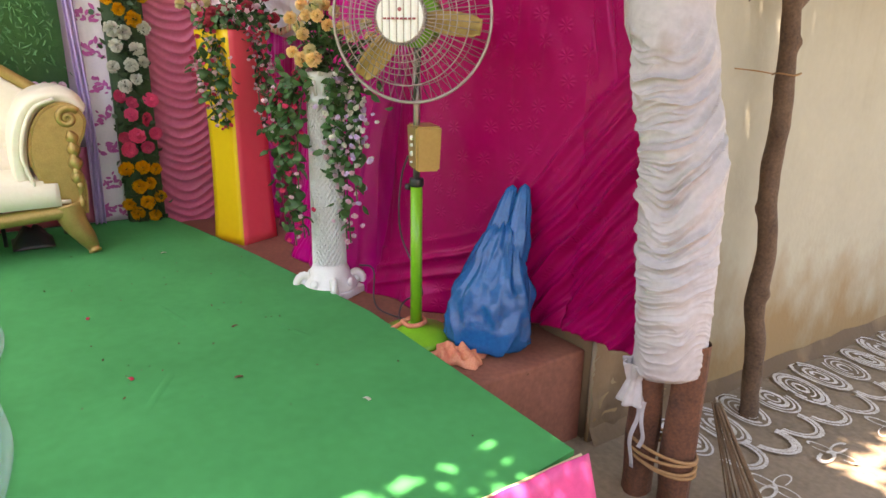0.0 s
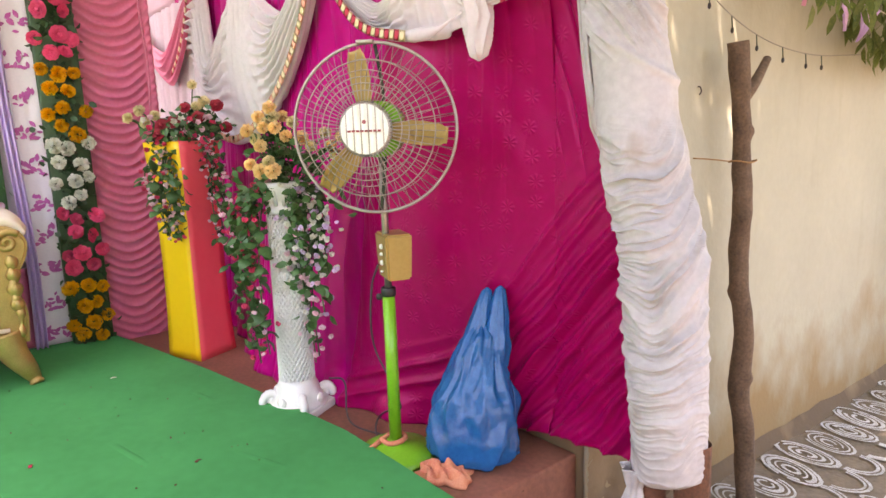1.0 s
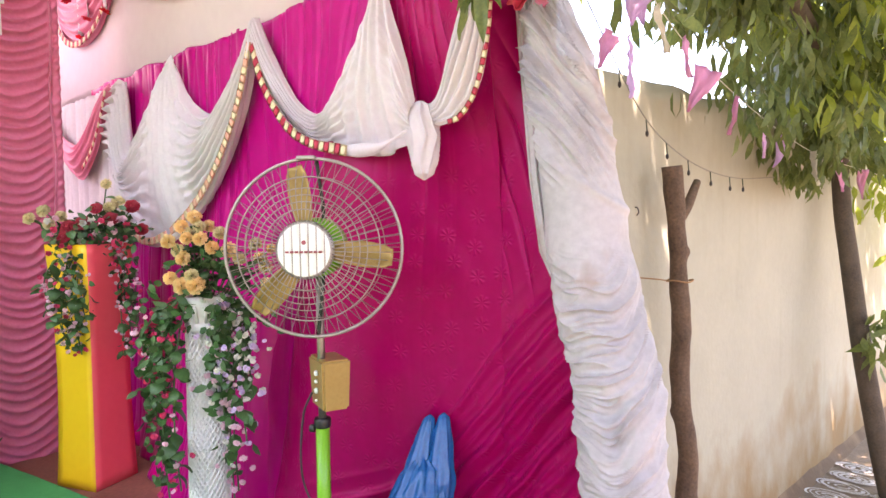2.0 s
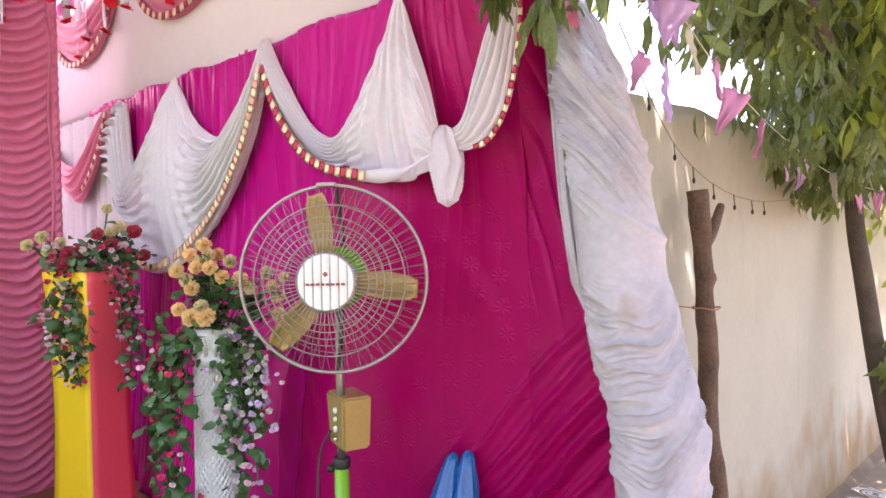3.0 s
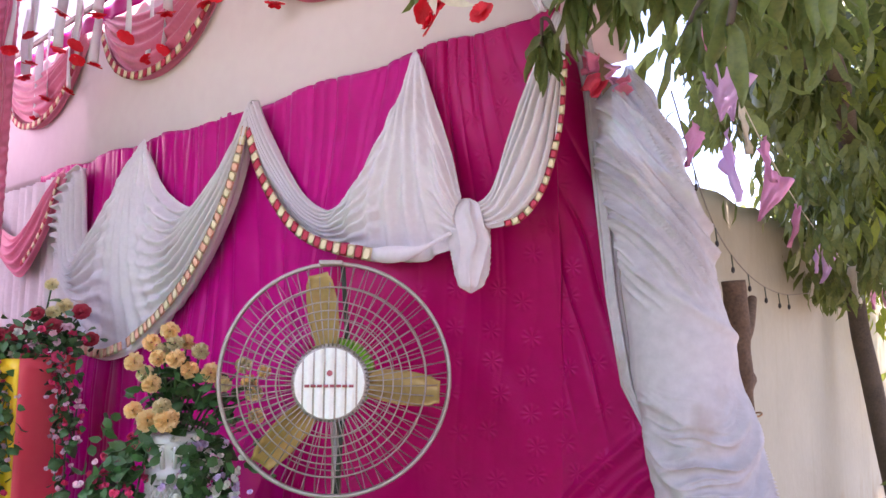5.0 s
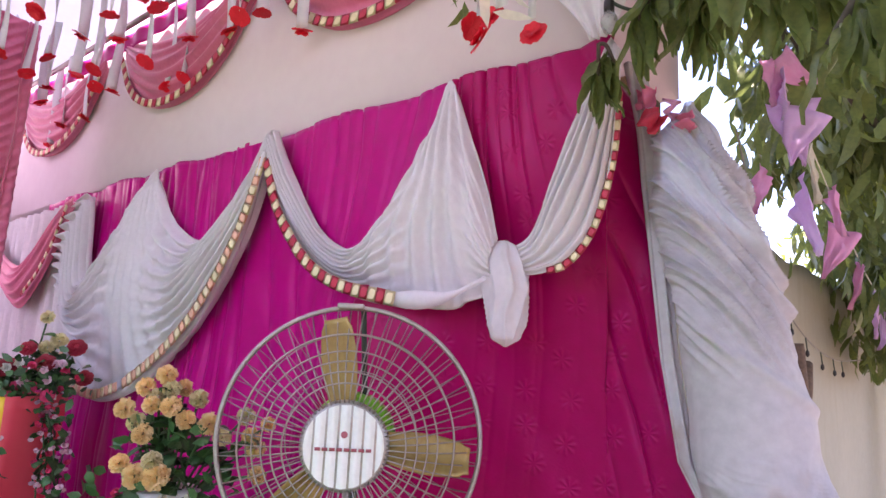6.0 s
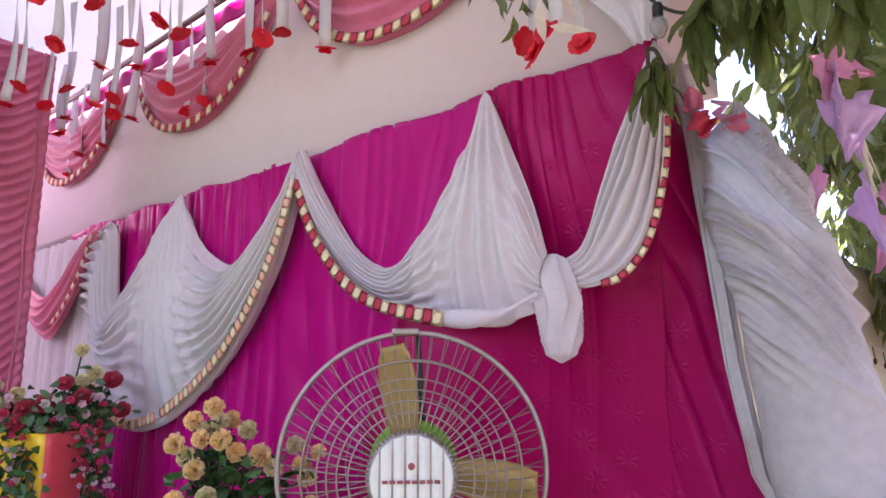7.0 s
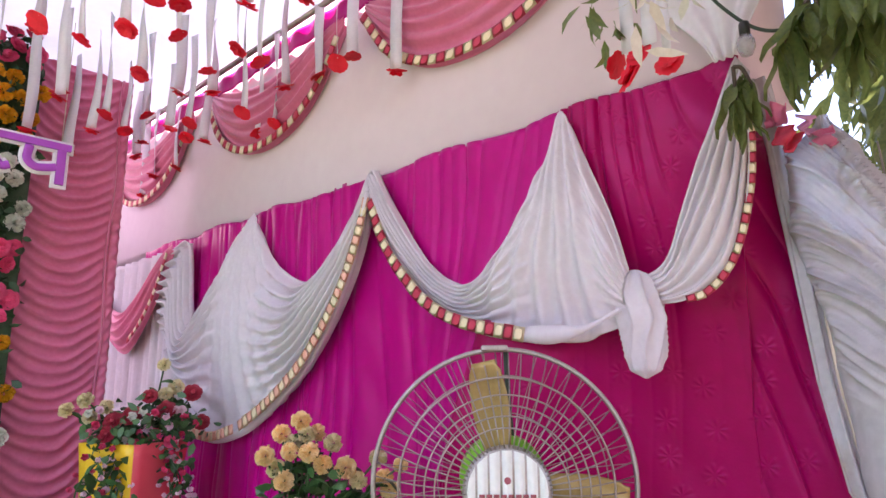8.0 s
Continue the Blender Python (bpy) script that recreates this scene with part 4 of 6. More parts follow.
def tapered_box():
    bm = box(-0.055, 0.055, -0.05, 0.115, 0.765, 0.95)
    for v in bm.verts:
        if v.co.z < 0.8:
            v.co.y = v.co.y * 0.82
            v.co.x *= 0.9
    bmesh.ops.bevel(bm, geom=bm.edges[:], offset=0.008, segments=2, affect="EDGES")
    return moved(bm, pose(0.04, 0, 0, 0, 0, 30))


ctrl = part("control_box", tapered_box(), M_gold, fan, "bronze control box", smooth=False)
for z, n in ((0.90, 0.011), (0.87, 0.008), (0.835, 0.011), (0.80, 0.005)):
    part("switch", moved(lathe([(n, 0), (n, 0.006), (n * 0.7, 0.01)], 14), pose(0.04, 0, 0, 0, 0, 30) @ pose(-0.055, 0.01, z, 0, -90, 0)), M_disc, ctrl, "cream switch")
# motor and neck
part("neck", box(-0.016, 0.016, -0.085, 0.03, 1.29, 1.34, 0.004), M_fgreen, fan)
motor = part("motor", moved(lathe([(0.03, -0.02), (0.085, 0.0), (0.105, 0.02), (0.108, 0.09), (0.085, 0.12), (0.03, 0.135)], 32), pose(0, -0.02, 1.36, -90, 0, 0)), M_fgreen, fan, "green motor housing with cooling slots")
for k in range(14):
    a = 2 * math.pi * k / 14
    part("cooling_slot", moved(box(-0.006, 0.006, -0.0015, 0.0015, 0.03, 0.085, 0.001), Matrix.Translation((0, 0.045, 1.36)) @ Matrix.Rotation(a, 4, "Y") @ Matrix.Translation((0, -0.005, 0))), M_black, motor)
HUB = (0, 0, 1.36)


def wire_ring(r, y, w, seg=72):
    return tube([(r * math.cos(a), y, 1.36 + r * math.sin(a)) for a in [2 * math.pi * i / seg for i in range(seg)]], w, 6, closed=True)


def dome(r, sign):
    """Depth of the guard at a radius: front domes forward, rear back."""
    t = (r - 0.095) / (0.31 - 0.095)
    return -0.025 + (-0.135 if sign < 0 else 0.045) * (1 - max(t, 0) ** 2.2)


guard = part("guard_rim", wire_ring(0.312, -0.025, 0.0062, 96), M_rim, fan, "dull grey guard rim")
for r in (0.135, 0.160, 0.183, 0.206, 0.245):
    part("guard_ring", wire_ring(r, dome(r, -1), 0.0019 if r < 0.24 else 0.0026), M_chrome, fan)
for r in (0.16, 0.25):
    part("guard_ring", wire_ring(r, dome(r, 1), 0.0015), M_chrome, fan)
bmf = tube([(r, dome(r, -1) + (0.002), 0) for r in (0.092, 0.13, 0.17, 0.21, 0.25, 0.28, 0.30, 0.312)], 0.0017, 5)
front_wire = mesh_of("guard_wire", bmf, M_chrome)
bmr = tube([(r, dome(r, 1), 0) for r in (0.10, 0.14, 0.18, 0.22, 0.26, 0.29, 0.312)], 0.0013, 4)
rear_wire = mesh_of("guard_wire", bmr, M_chrome)
for k in range(60):
    shared("guard_wire", front_wire, fan, Matrix.Translation(HUB) @ Matrix.Rotation(2 * math.pi * (k + 0.5) / 60, 4, "Y"))
for k in range(44):
    shared("guard_wire", rear_wire, fan, Matrix.Translation(HUB) @ Matrix.Rotation(2 * math.pi * k / 44, 4, "Y"))
part("guard_clamp", box(-0.05, 0.015, -0.045, -0.005, 1.668, 1.682, 0.004), M_rim, fan)
part("guard_bar", tube([(0.03, 0.03, 1.40), (0.02, 0.055, 1.52), (0.012, 0.0, 1.668)], 0.007, 8), M_wire, fan, "dark green rear stay")
part("guard_bar", tube([(0.02, 0.06, 1.30), (0.012, 0.05, 1.18), (0.008, -0.01, 1.05)], 0.007, 8), M_wire, fan, "dark green rear stay")
# hub plate with corrugated face and printed mark
plate = part("hub_plate", moved(lathe([(0.0, 0.0), (0.088, 0.0), (0.097, 0.004), (0.099, 0.012), (0.094, 0.014)], 48), pose(0, -0.158, 1.36, 90, 0, 0) @ Matrix.Scale(-1, 4, (0, 0, 1))), M_rim, fan, "rimmed round hub plate")
bm = grid(64, 16, lambda u, v: ((u - 0.5) * 0.176, -0.157 - 0.0075 * (0.5 + 0.5 * math.sin(u * 2 * math.pi * 6.5)) ** 0.8, 1.36 + (v - 0.5) * 2 * math.sqrt(max(0.088 ** 2 - ((u - 0.5) * 0.176) ** 2, 1e-6))))
part("badge", bm, M_disc, plate, "white corrugated badge")
for i in range(8):
    x = -0.062 + 0.0158 * i
    part("printed_mark", box(x, x + 0.012, -0.1665, -0.1648, 1.350, 1.357), M_logo, plate)
part("printed_mark", moved(lathe([(0.006, 0), (0.0075, 0), (0.0075, 0.001), (0.006, 0.001)], 24), pose(0, -0.1640, 1.385, 90, 0, 0)), M_logo, plate)


def blade(a):
    def f(u, v):
        r = 0.07 + 0.215 * u
        w = (0.040 + 0.046 * math.sin(math.pi * min(u * 0.72 + 0.1, 1))) * (1 if u < 0.94 else 0.86)
        t = (v - 0.5) * w
        y = -0.075 - 0.55 * t * (1 - 0.4 * u) + 0.012 * math.sin(math.pi * v)
        return (t + 0.012 * u, y, r)

    bm = grid(18, 8, f)
    return moved(bm, Matrix.Translation(HUB) @ Matrix.Rotation(a, 4, "Y"))


for a in (-12, 94, 218):
    part("blade", blade(radians(a)), M_gold, fan, "bronze lacquered blade", thick=0.003)
part("blade_boss", moved(lathe([(0.06, 0), (0.07, 0.01), (0.07, 0.05), (0.05, 0.06)], 32), pose(0, -0.05, 1.36, 90, 0, 0)), M_gold, fan)
# the head sits forward of the stand
for ob in fan.children:
    if ob.name.split(".")[0] in ("guard_rim", "guard_ring", "guard_wire", "guard_clamp", "guard_bar", "hub_plate", "blade", "blade_boss", "motor"):
        ob.location.y -= 0.065
part("red_tie", tube(spline([(-0.06, -0.03, 0.085), (-0.02, -0.045, 0.07), (0.03, -0.035, 0.078), (0.035, 0.02, 0.075), (-0.02, 0.04, 0.08), (-0.1, -0.06, 0.05)], 40), 0.011, 7), M_rag, fan, "pink cloth tie at the foot")

cable = tube(spline([(-2.245, 1.42, 1.26), (-2.33, 1.44, 1.16), (-2.34, 1.43, 1.0), (-2.36, 1.46, 0.86), (-2.27, 1.48, 0.72), (-2.22, 1.48, 0.64), (-2.3, 1.50, 0.6), (-2.44, 1.52, 0.52), (-2.46, 1.50, 0.455), (-2.3, 1.42, 0.452), (-2.15, 1.38, 0.452)], 120), 0.0045, 6)
tagged(part("power_cable", cable, M_cord), "dark flexible power cable looping down from the fan", "cable")
cable = tube(spline([(-2.34, 1.50, 0.452), (-2.6, 1.45, 0.453), (-2.72, 1.50, 0.60), (-2.78, 1.45, 0.62)], 50), 0.0045, 6)
tagged(part("power_cable", cable, M_cord), "dark power cable lying across the plinth", "cable")


# ---- blue bag and rag ----
def bag_skin(u, v):
    th = 2 * math.pi * u
    z = 0.53 * v
    f = [(0, 0.085), (0.04, 0.145), (0.10, 0.170), (0.22, 0.176), (0.42, 0.158), (0.62, 0.122), (0.8, 0.085), (0.93, 0.055), (1.0, 0.012)]
    r = level(v, f)
    ca, sa = math.cos(th), math.sin(th)
    crease = 0.007 * math.sin(th * 12 + 4 * n3(ca, sa, v * 2)) * (0.25 + v) * (1 - 0.5 * v) + 0.012 * n3(ca * 2.2, sa * 2.2, v * 5)
    r += crease + 0.014 * ((1 - abs(n3(ca * 2.6, sa * 2.6, v * 4 + 5))) ** 5 - 0.4)
    return (r * ca + 0.03 * v, r * sa * 0.72 + 0.105 * v, z + 0.008 * n3(ca * 2, sa * 2, 7))


bag = thing("carrier_bag", (-1.955, 1.63, 0.44), 32, "full blue polythene carrier bag leaning on the cloth", "bag")
part("bag_body", moved(grid(96, 60, bag_skin), Matrix.Diagonal((1.12, 1.1, 1.05, 1))), M_bag, bag, thick=0.0015)
for sx, lean, top in ((-0.060, 0.05, 0.70), (0.055, 0.03, 0.71)):
    def strap(u, v):
        th = 2 * math.pi * u
        w = level(v, [(0, 0.02), (0.15, 0.055), (0.35, 0.060), (0.6, 0.046), (0.85, 0.032), (0.96, 0.022), (1, 0.004)])
        x = 0.035 + sx * (1 - 0.35 * v) + lean * v + w * math.cos(th) * (1 + 0.035 * math.sin(th * 7 + 3 * v) + 0.08 * n3(math.cos(th) * 2, math.sin(th) * 2, v * 4) + 0.14 * ((1 - abs(n3(math.cos(th) * 1.6 + sx * 40, math.sin(th) * 1.6, v * 3))) ** 5 - 0.4))
        return (x, 0.075 + 0.095 * v + 0.8 * w * math.sin(th) * (1 + 0.05 * math.sin(th * 9 + 4 * v)), 0.34 + (top - 0.34) * v)

    part("handle", grid(72, 60, strap), M_bag, bag, "twisted blue handle")


def rag_f(u, v):
    x, y = (u - 0.5) * 0.24, (v - 0.5) * 0.13
    e = math.sin(math.pi * u) ** 0.5 * math.sin(math.pi * v) ** 0.5
    k = 1 + 0.35 * n3(u * 4, v * 4, 9)
    return (x * k * 0.9, y * k * 1.2, 0.006 + e * (0.032 + 0.030 * n3(u * 8, v * 6, 2) + 0.026 * abs(math.sin(u * 12 + v * 6 + 2 * n3(u * 3, v * 3, 1)))))


rag = thing("rag", (-1.93, 1.47, 0.44), 35, "crumpled orange and pink cleaning rag on the plinth", "cloth")
part("cloth", grid(40, 24, rag_f), M_rag, rag, thick=0.004)

# ---- white moulded pedestal ----
ped = thing("white_pedestal", (-2.932, 1.355, 0.44), 27, "white lattice column pedestal with scrolled foot", "pedestal")
ped.matrix_basis = ped.matrix_basis @ Matrix.Diagonal((0.86, 0.86, 1, 1))
bm = box(-0.17, 0.17, -0.17, 0.17, 0.0, 0.04, 0.006)
part("foot", bm, M_plaster, ped)
part("foot_moulding", lathe([(0.165, 0.033), (0.165, 0.06), (0.125, 0.10), (0.12, 0.13), (0.108, 0.15), (0.10, 0.17)], 40), M_plaster, ped)
for k in range(4):
    a = math.pi / 4 + k * math.pi / 2
    pts = [(0.056 * math.exp(-0.22 * t) * math.cos(t), 0, 0.056 * math.exp(-0.22 * t) * math.sin(t)) for t in [i * 0.45 for i in range(26)]]
    bm = tube(pts, lambda s: 0.024 * (1 - 0.55 * s), 8)
    part("scroll", moved(bm, Matrix.Rotation(a, 4, "Z") @ Matrix.Translation((0.150, 0, 0.068)) @ Matrix.Rotation(radians(20), 4, "Y")), M_plaster, ped)
    bm = lathe([(0.0, 0), (0.026, 0.004), (0.03, 0.012), (0.015, 0.02), (0.0, 0.022)], 12)
    part("rosette", moved(bm, Matrix.Rotation(a - math.pi / 4, 4, "Z") @ Matrix.Translation((0.145, 0, 0.08)) @ Matrix.Rotation(radians(90), 4, "Y")), M_plaster, ped)
part("shaft_core", lathe([(0.088, 0.16), (0.084, 0.5), (0.082, 1.0)], 32), mat("plaster core", (0.82, 0.82, 0.81), (0.74, 0.74, 0.73), 0.7), ped)


def lattice():
    bm = bmesh.new()
    seg, rows = 24, 48
    ring = []
    for j in range(rows + 1):
        z = 0.165 + 0.84 * j / rows
        r = 0.097 - 0.006 * j / rows
        ring.append([bm.verts.new((r * math.cos(2 * math.pi * (k + 0.5 * (j % 2)) / seg), r * math.sin(2 * math.pi * (k + 0.5 * (j % 2)) / seg), z)) for k in range(seg)])
    for j in range(0, rows - 1):
        for k in range(seg):
            q = k + (j % 2)
            bm.faces.new((ring[j][k], ring[j + 1][(q) % seg], ring[j + 2][k], ring[j + 1][(q - 1) % seg]))
    return bm


lat = part("lattice", lattice(), M_plaster, ped, "pierced lattice shell", smooth=False)
wf = lat.modifiers.new("wire", "WIREFRAME")
wf.thickness, wf.use_even_offset = 0.0125, False
part("capital", lathe([(0.09, 0.99), (0.10, 1.0), (0.098, 1.02), (0.088, 1.03), (0.09, 1.06), (0.115, 1.10), (0.125, 1.115), (0.125, 1.135), (0.11, 1.14)], 36), M_plaster, ped)
for k in range(14):
    a = 2 * math.pi * k / 14
    part("flute", tube([(0.092 * math.cos(a), 0.092 * math.sin(a), 1.03), (0.118 * math.cos(a), 0.118 * math.sin(a), 1.10)], 0.009, 6), M_plaster, ped)

# ---- two tone flared pillar ----
pil = thing("flared_pillar", (-4.184, 1.310, 0.44), 0, "square flared pillar with yellow and coral red sides", "pillar")


def flare(t):
    return 0.112 + 0.042 * t ** 2.4 + 0.030 * (1 - t) ** 2.0


def pil_face(a, m, name):
    def f(u, v):
        h = flare(v)
        q = Vector(((u - 0.5) * 2 * h, -h, 1.34 * v))
        q.rotate(Matrix.Rotation(a, 3, "Z"))
        return q

    return part(name, grid(6, 24, f), m, pil, thick=0.006)


TURN_P = radians(23)
for i in range(4):
    pil_face(TURN_P + i * math.pi / 2, (M_yel, M_red, M_red, M_yel)[i], "side_panel")
bm = box(-0.148, 0.148, -0.148, 0.148, 1.28, 1.30)
part("top_board", moved(bm, Matrix.Rotation(TURN_P, 4, "Z")), M_red, pil)

# ---- backdrop of the stage ----
XB = -4.95


def ruffled(u, v):
    """Festooned cloth: scalloped folds between gather lines."""
    y, z = 0.83 + 0.56 * u, 0.42 + 3.30 * v
    g = [(0.46, 0.90), (0.90, 1.34), (1.34, 1.40)]
    a, b = next((c for c in g if y <= c[1]), g[-1])
    s = (y - a) / (b - a)
    sag = 0.125 * math.sin(math.pi * s) ** 0.9 if b - a > 0.2 else -0.9 * (y - a) - 0.04
    ph = (z + sag + 0.03 * n3(y * 2.5, z * 3, 1) + 0.012 * n3(y * 8, z * 7, 4)) / 0.064
    f = ph - math.floor(ph)
    ridge = (1 - abs(2 * f - 1)) ** 2.2
    deep = 0.026 * (0.35 + 0.65 * math.sin(math.pi * s)) if b - a > 0.2 else 0.013
    return (-4.86 + deep * ridge + 0.02 * math.sin(math.pi * s), y, z)


ob = part("ruffled_curtain", grid(60, 420, ruffled), M_pink, thick=0.003)
tagged(ob, "pink satin curtain gathered in scalloped ruffles", "curtain")
for seam_y in (1.34,):
    bm = grid(6, 160, lambda u, v: (-4.845 + 0.012 * math.sin(math.pi * u) + 0.004 * math.sin(v * 320), seam_y - 0.006 + 0.012 * u + 0.01 * math.sin(v * 25), 0.42 + 3.3 * v))
    part("gathered_seam", bm, M_pink, ob, thick=0.002)
bm = box(XB - 0.06, XB - 0.02, -3.2, 1.38, 0.0, 3.74)
tagged(part("backdrop_board", bm, M_panel), "plain board standing behind the stage decoration", "board")

# printed white panel and lilac net beside the flower column
panel = thing("printed_panel", (-4.87, 0.60, 0.5), 0, "white cloth panel printed with maroon leaf sprays", "panel")
part("cloth", grid(8, 60, lambda u, v: (0.004 * math.sin(u * 9), -0.075 + 0.18 * u, 3.2 * v)), M_panel, panel, thick=0.004)
rnd = random.Random(8)
for i in range(15):
    z0 = 0.06 + 0.215 * i
    bm = bmesh.new()
    for k in range(18):
        a, l = rnd.uniform(-0.6, 3.6), rnd.uniform(0.025, 0.055)
        cy, cz = -0.02 + rnd.uniform(-0.055, 0.09), z0 + rnd.uniform(-0.045, 0.05)
        grid(4, 2, lambda u, v: (0.008 + 0.002 * math.sin(3.14 * v), cy + l * u * math.cos(a) - (v - 0.5) * 0.5 * l * math.sin(math.pi * u) * math.sin(a), cz + l * u * math.sin(a) + (v - 0.5) * 0.5 * l * math.sin(math.pi * u) * math.cos(a)), bm)
    tagged(part("leaf_spray", bm, M_print, panel), kind="stuff")
bm = grid(14, 90, lambda u, v: (-4.83 + 0.025 * math.sin(u * 14 + v * 6) , 0.475 + 0.065 * u + 0.012 * math.sin(v * 9), 0.5 + 3.2 * v))
tagged(part("lilac_net", bm, M_lilac, thick=0.003), "gathered lilac net hanging beside the panel", "net")

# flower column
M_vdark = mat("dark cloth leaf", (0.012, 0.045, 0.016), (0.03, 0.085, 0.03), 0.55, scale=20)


def carnation(size, seed):
    """A ruffled cloth blossom: small frilled petals standing out all over a ball."""
    rnd = random.Random(seed)
    bm = bmesh.new()
    for i in range(64):
        c = 1 - 1.45 * (i + 0.5) / 64
        a, r = i * 2.39996 + rnd.uniform(-0.2, 0.2), math.sqrt(max(0, 1 - c * c))
        d = Vector((r * math.cos(a), r * math.sin(a), 0.75 * c + 0.25)).normalized()
        s = d.cross(Vector((rnd.uniform(-1, 1), rnd.uniform(-1, 1), rnd.uniform(-1, 1)))).normalized()
        n = d.cross(s)
        length, ph = size * rnd.uniform(0.82, 1.08), rnd.uniform(0, 6)

        def frill(u, v):
            k = 0.30 + 0.70 * u
            return d * length * k * (1 - 0.12 * (2 * v - 1) ** 2) + s * (v - 0.5) * size * 0.62 * k + n * size * 0.13 * u * math.sin(v * 7 + ph)

        grid(2, 4, frill, bm)
    return bm


rose = {}
for key, m in (("yellow", M_fyel), ("white", M_fwhite), ("pink", M_fpink), ("peach", M_fpeach), ("cream", M_fcream), ("red", M_fmaroon)):
    rose[key] = mesh_of(key + "_rose", carnation(0.037, len(key)) if key in ("peach", "cream", "white", "yellow") else petals(6, 4, 0.040, 0.16, 0.30, len(key)), m)
bud = {}
for key, m in (("lilac", M_flilac), ("blush", M_fblush), ("pink", M_fpink), ("white", M_fwhite)):
    bud[key] = mesh_of(key + "_bud", petals(5, 3, 0.020, 0.45, 0.95, 3), m)
bm = bmesh.new()
grid(4, 2, lambda u, v: (0.06 * u, (v - 0.5) * 0.052 * math.sin(math.pi * (0.08 + 0.9 * u)), 0.012 * math.sin(3 * u) - 0.006 * abs(v - 0.5) * 2), bm)
vine_leaf = mesh_of("leaf", bm, M_vine)

col = thing("flower_column", (-4.78, 0.80, 0.5), 0, "tall column of yellow, white and pink cloth roses on green leaves", "flower column")
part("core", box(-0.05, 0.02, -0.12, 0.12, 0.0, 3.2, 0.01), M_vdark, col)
rnd = random.Random(21)
bands = ["yellow", "pink", "white", "yellow", "pink", "white", "yellow", "pink"]
spots = [0.0, 0.44, 0.90, 1.32, 1.78, 2.24, 2.66, 3.05, 3.3]
for bnd, z0, z1 in zip(bands, spots, spots[1:]):
    rows = max(3, round((z1 - z0) / 0.105))
    for i in range(rows):
        n = 2 + (i % 2)
        for j in range(n):
            y = (j - (n - 1) / 2) * 0.098 + rnd.uniform(-0.024, 0.024)
            z = z0 + 0.05 + (z1 - z0) * i / rows + rnd.uniform(-0.03, 0.03)
            m = Matrix.Translation((0.045 + 0.02 * rnd.random() - 0.25 * abs(y) * abs(y) * 8, y, z)) @ Euler((rnd.uniform(-0.3, 0.3), math.pi / 2 + rnd.uniform(-0.6, 0.35), rnd.uniform(-0.5, 0.5) + 2.0 * y)).to_matrix().to_4x4() @ Matrix.Rotation(rnd.uniform(0, 6), 4, "Z") @ Matrix.Scale(rnd.uniform(1.1, 1.45), 4)
            shared("rose", rose[bnd], col, m)


def leaf_mass(spots, length, width, material, name, parent, droop=0.4, seed=1, kind="stuff", gaps=()):
    """Many small leaves about the given spots (place, spread, count), in one mesh; gaps: openings in a crown along the sun's way, by where they meet the ground."""
    rnd = random.Random(seed)
    vs, fs = [], []
    for (x, y, z), (sx, sy, sz), count in spots:
        for _ in range(count):
            p = Vector((x + rnd.gauss(0, sx), y + rnd.gauss(0, sy), z + rnd.gauss(0, sz)))
            if any(math.hypot(p.x - 0.234 * p.z - gx, p.y + 0.279 * p.z - gy) < gr for gx, gy, gr in gaps):
                continue
            d = Vector((rnd.uniform(-1, 1), rnd.uniform(-1, 1), rnd.uniform(-1, 0.6) - droop)).normalized()
            s = d.cross(Vector((rnd.uniform(-1, 1), rnd.uniform(-1, 1), rnd.uniform(-0.3, 1)))).normalized()
            n = d.cross(s)
            l, w = length * rnd.uniform(0.7, 1.2), width * rnd.uniform(0.8, 1.2)
            k = len(vs)
            for a, b, c in ((0, 0, 0), (0.3, 1, 0.06), (0.3, -1, 0.06), (0.68, 0.85, 0.05), (0.68, -0.85, 0.05), (1, 0, -0.10)):
                vs.append(p + d * l * a + s * w * b * 0.5 + n * l * c)
            fs += [(k, k + 1, k + 2), (k + 1, k + 3, k + 4, k + 2), (k + 3, k + 5, k + 4)]
    me = bpy.data.meshes.new(name)
    me.from_pydata(vs, [], fs)
    me.materials.append(material)
    me.shade_smooth()
    ob = new(name, me)
    if parent is not None:
        ob.parent = parent
    return tagged(ob, kind=kind)


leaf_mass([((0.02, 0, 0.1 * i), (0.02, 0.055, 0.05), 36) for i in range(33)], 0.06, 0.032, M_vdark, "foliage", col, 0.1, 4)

leaf_mass([((0.55, 0.55, 0.505), (0.75, 0.38, 0.0005), 60)], 0.014, 0.007, M_log, "lint", stage, 0.0, 41)

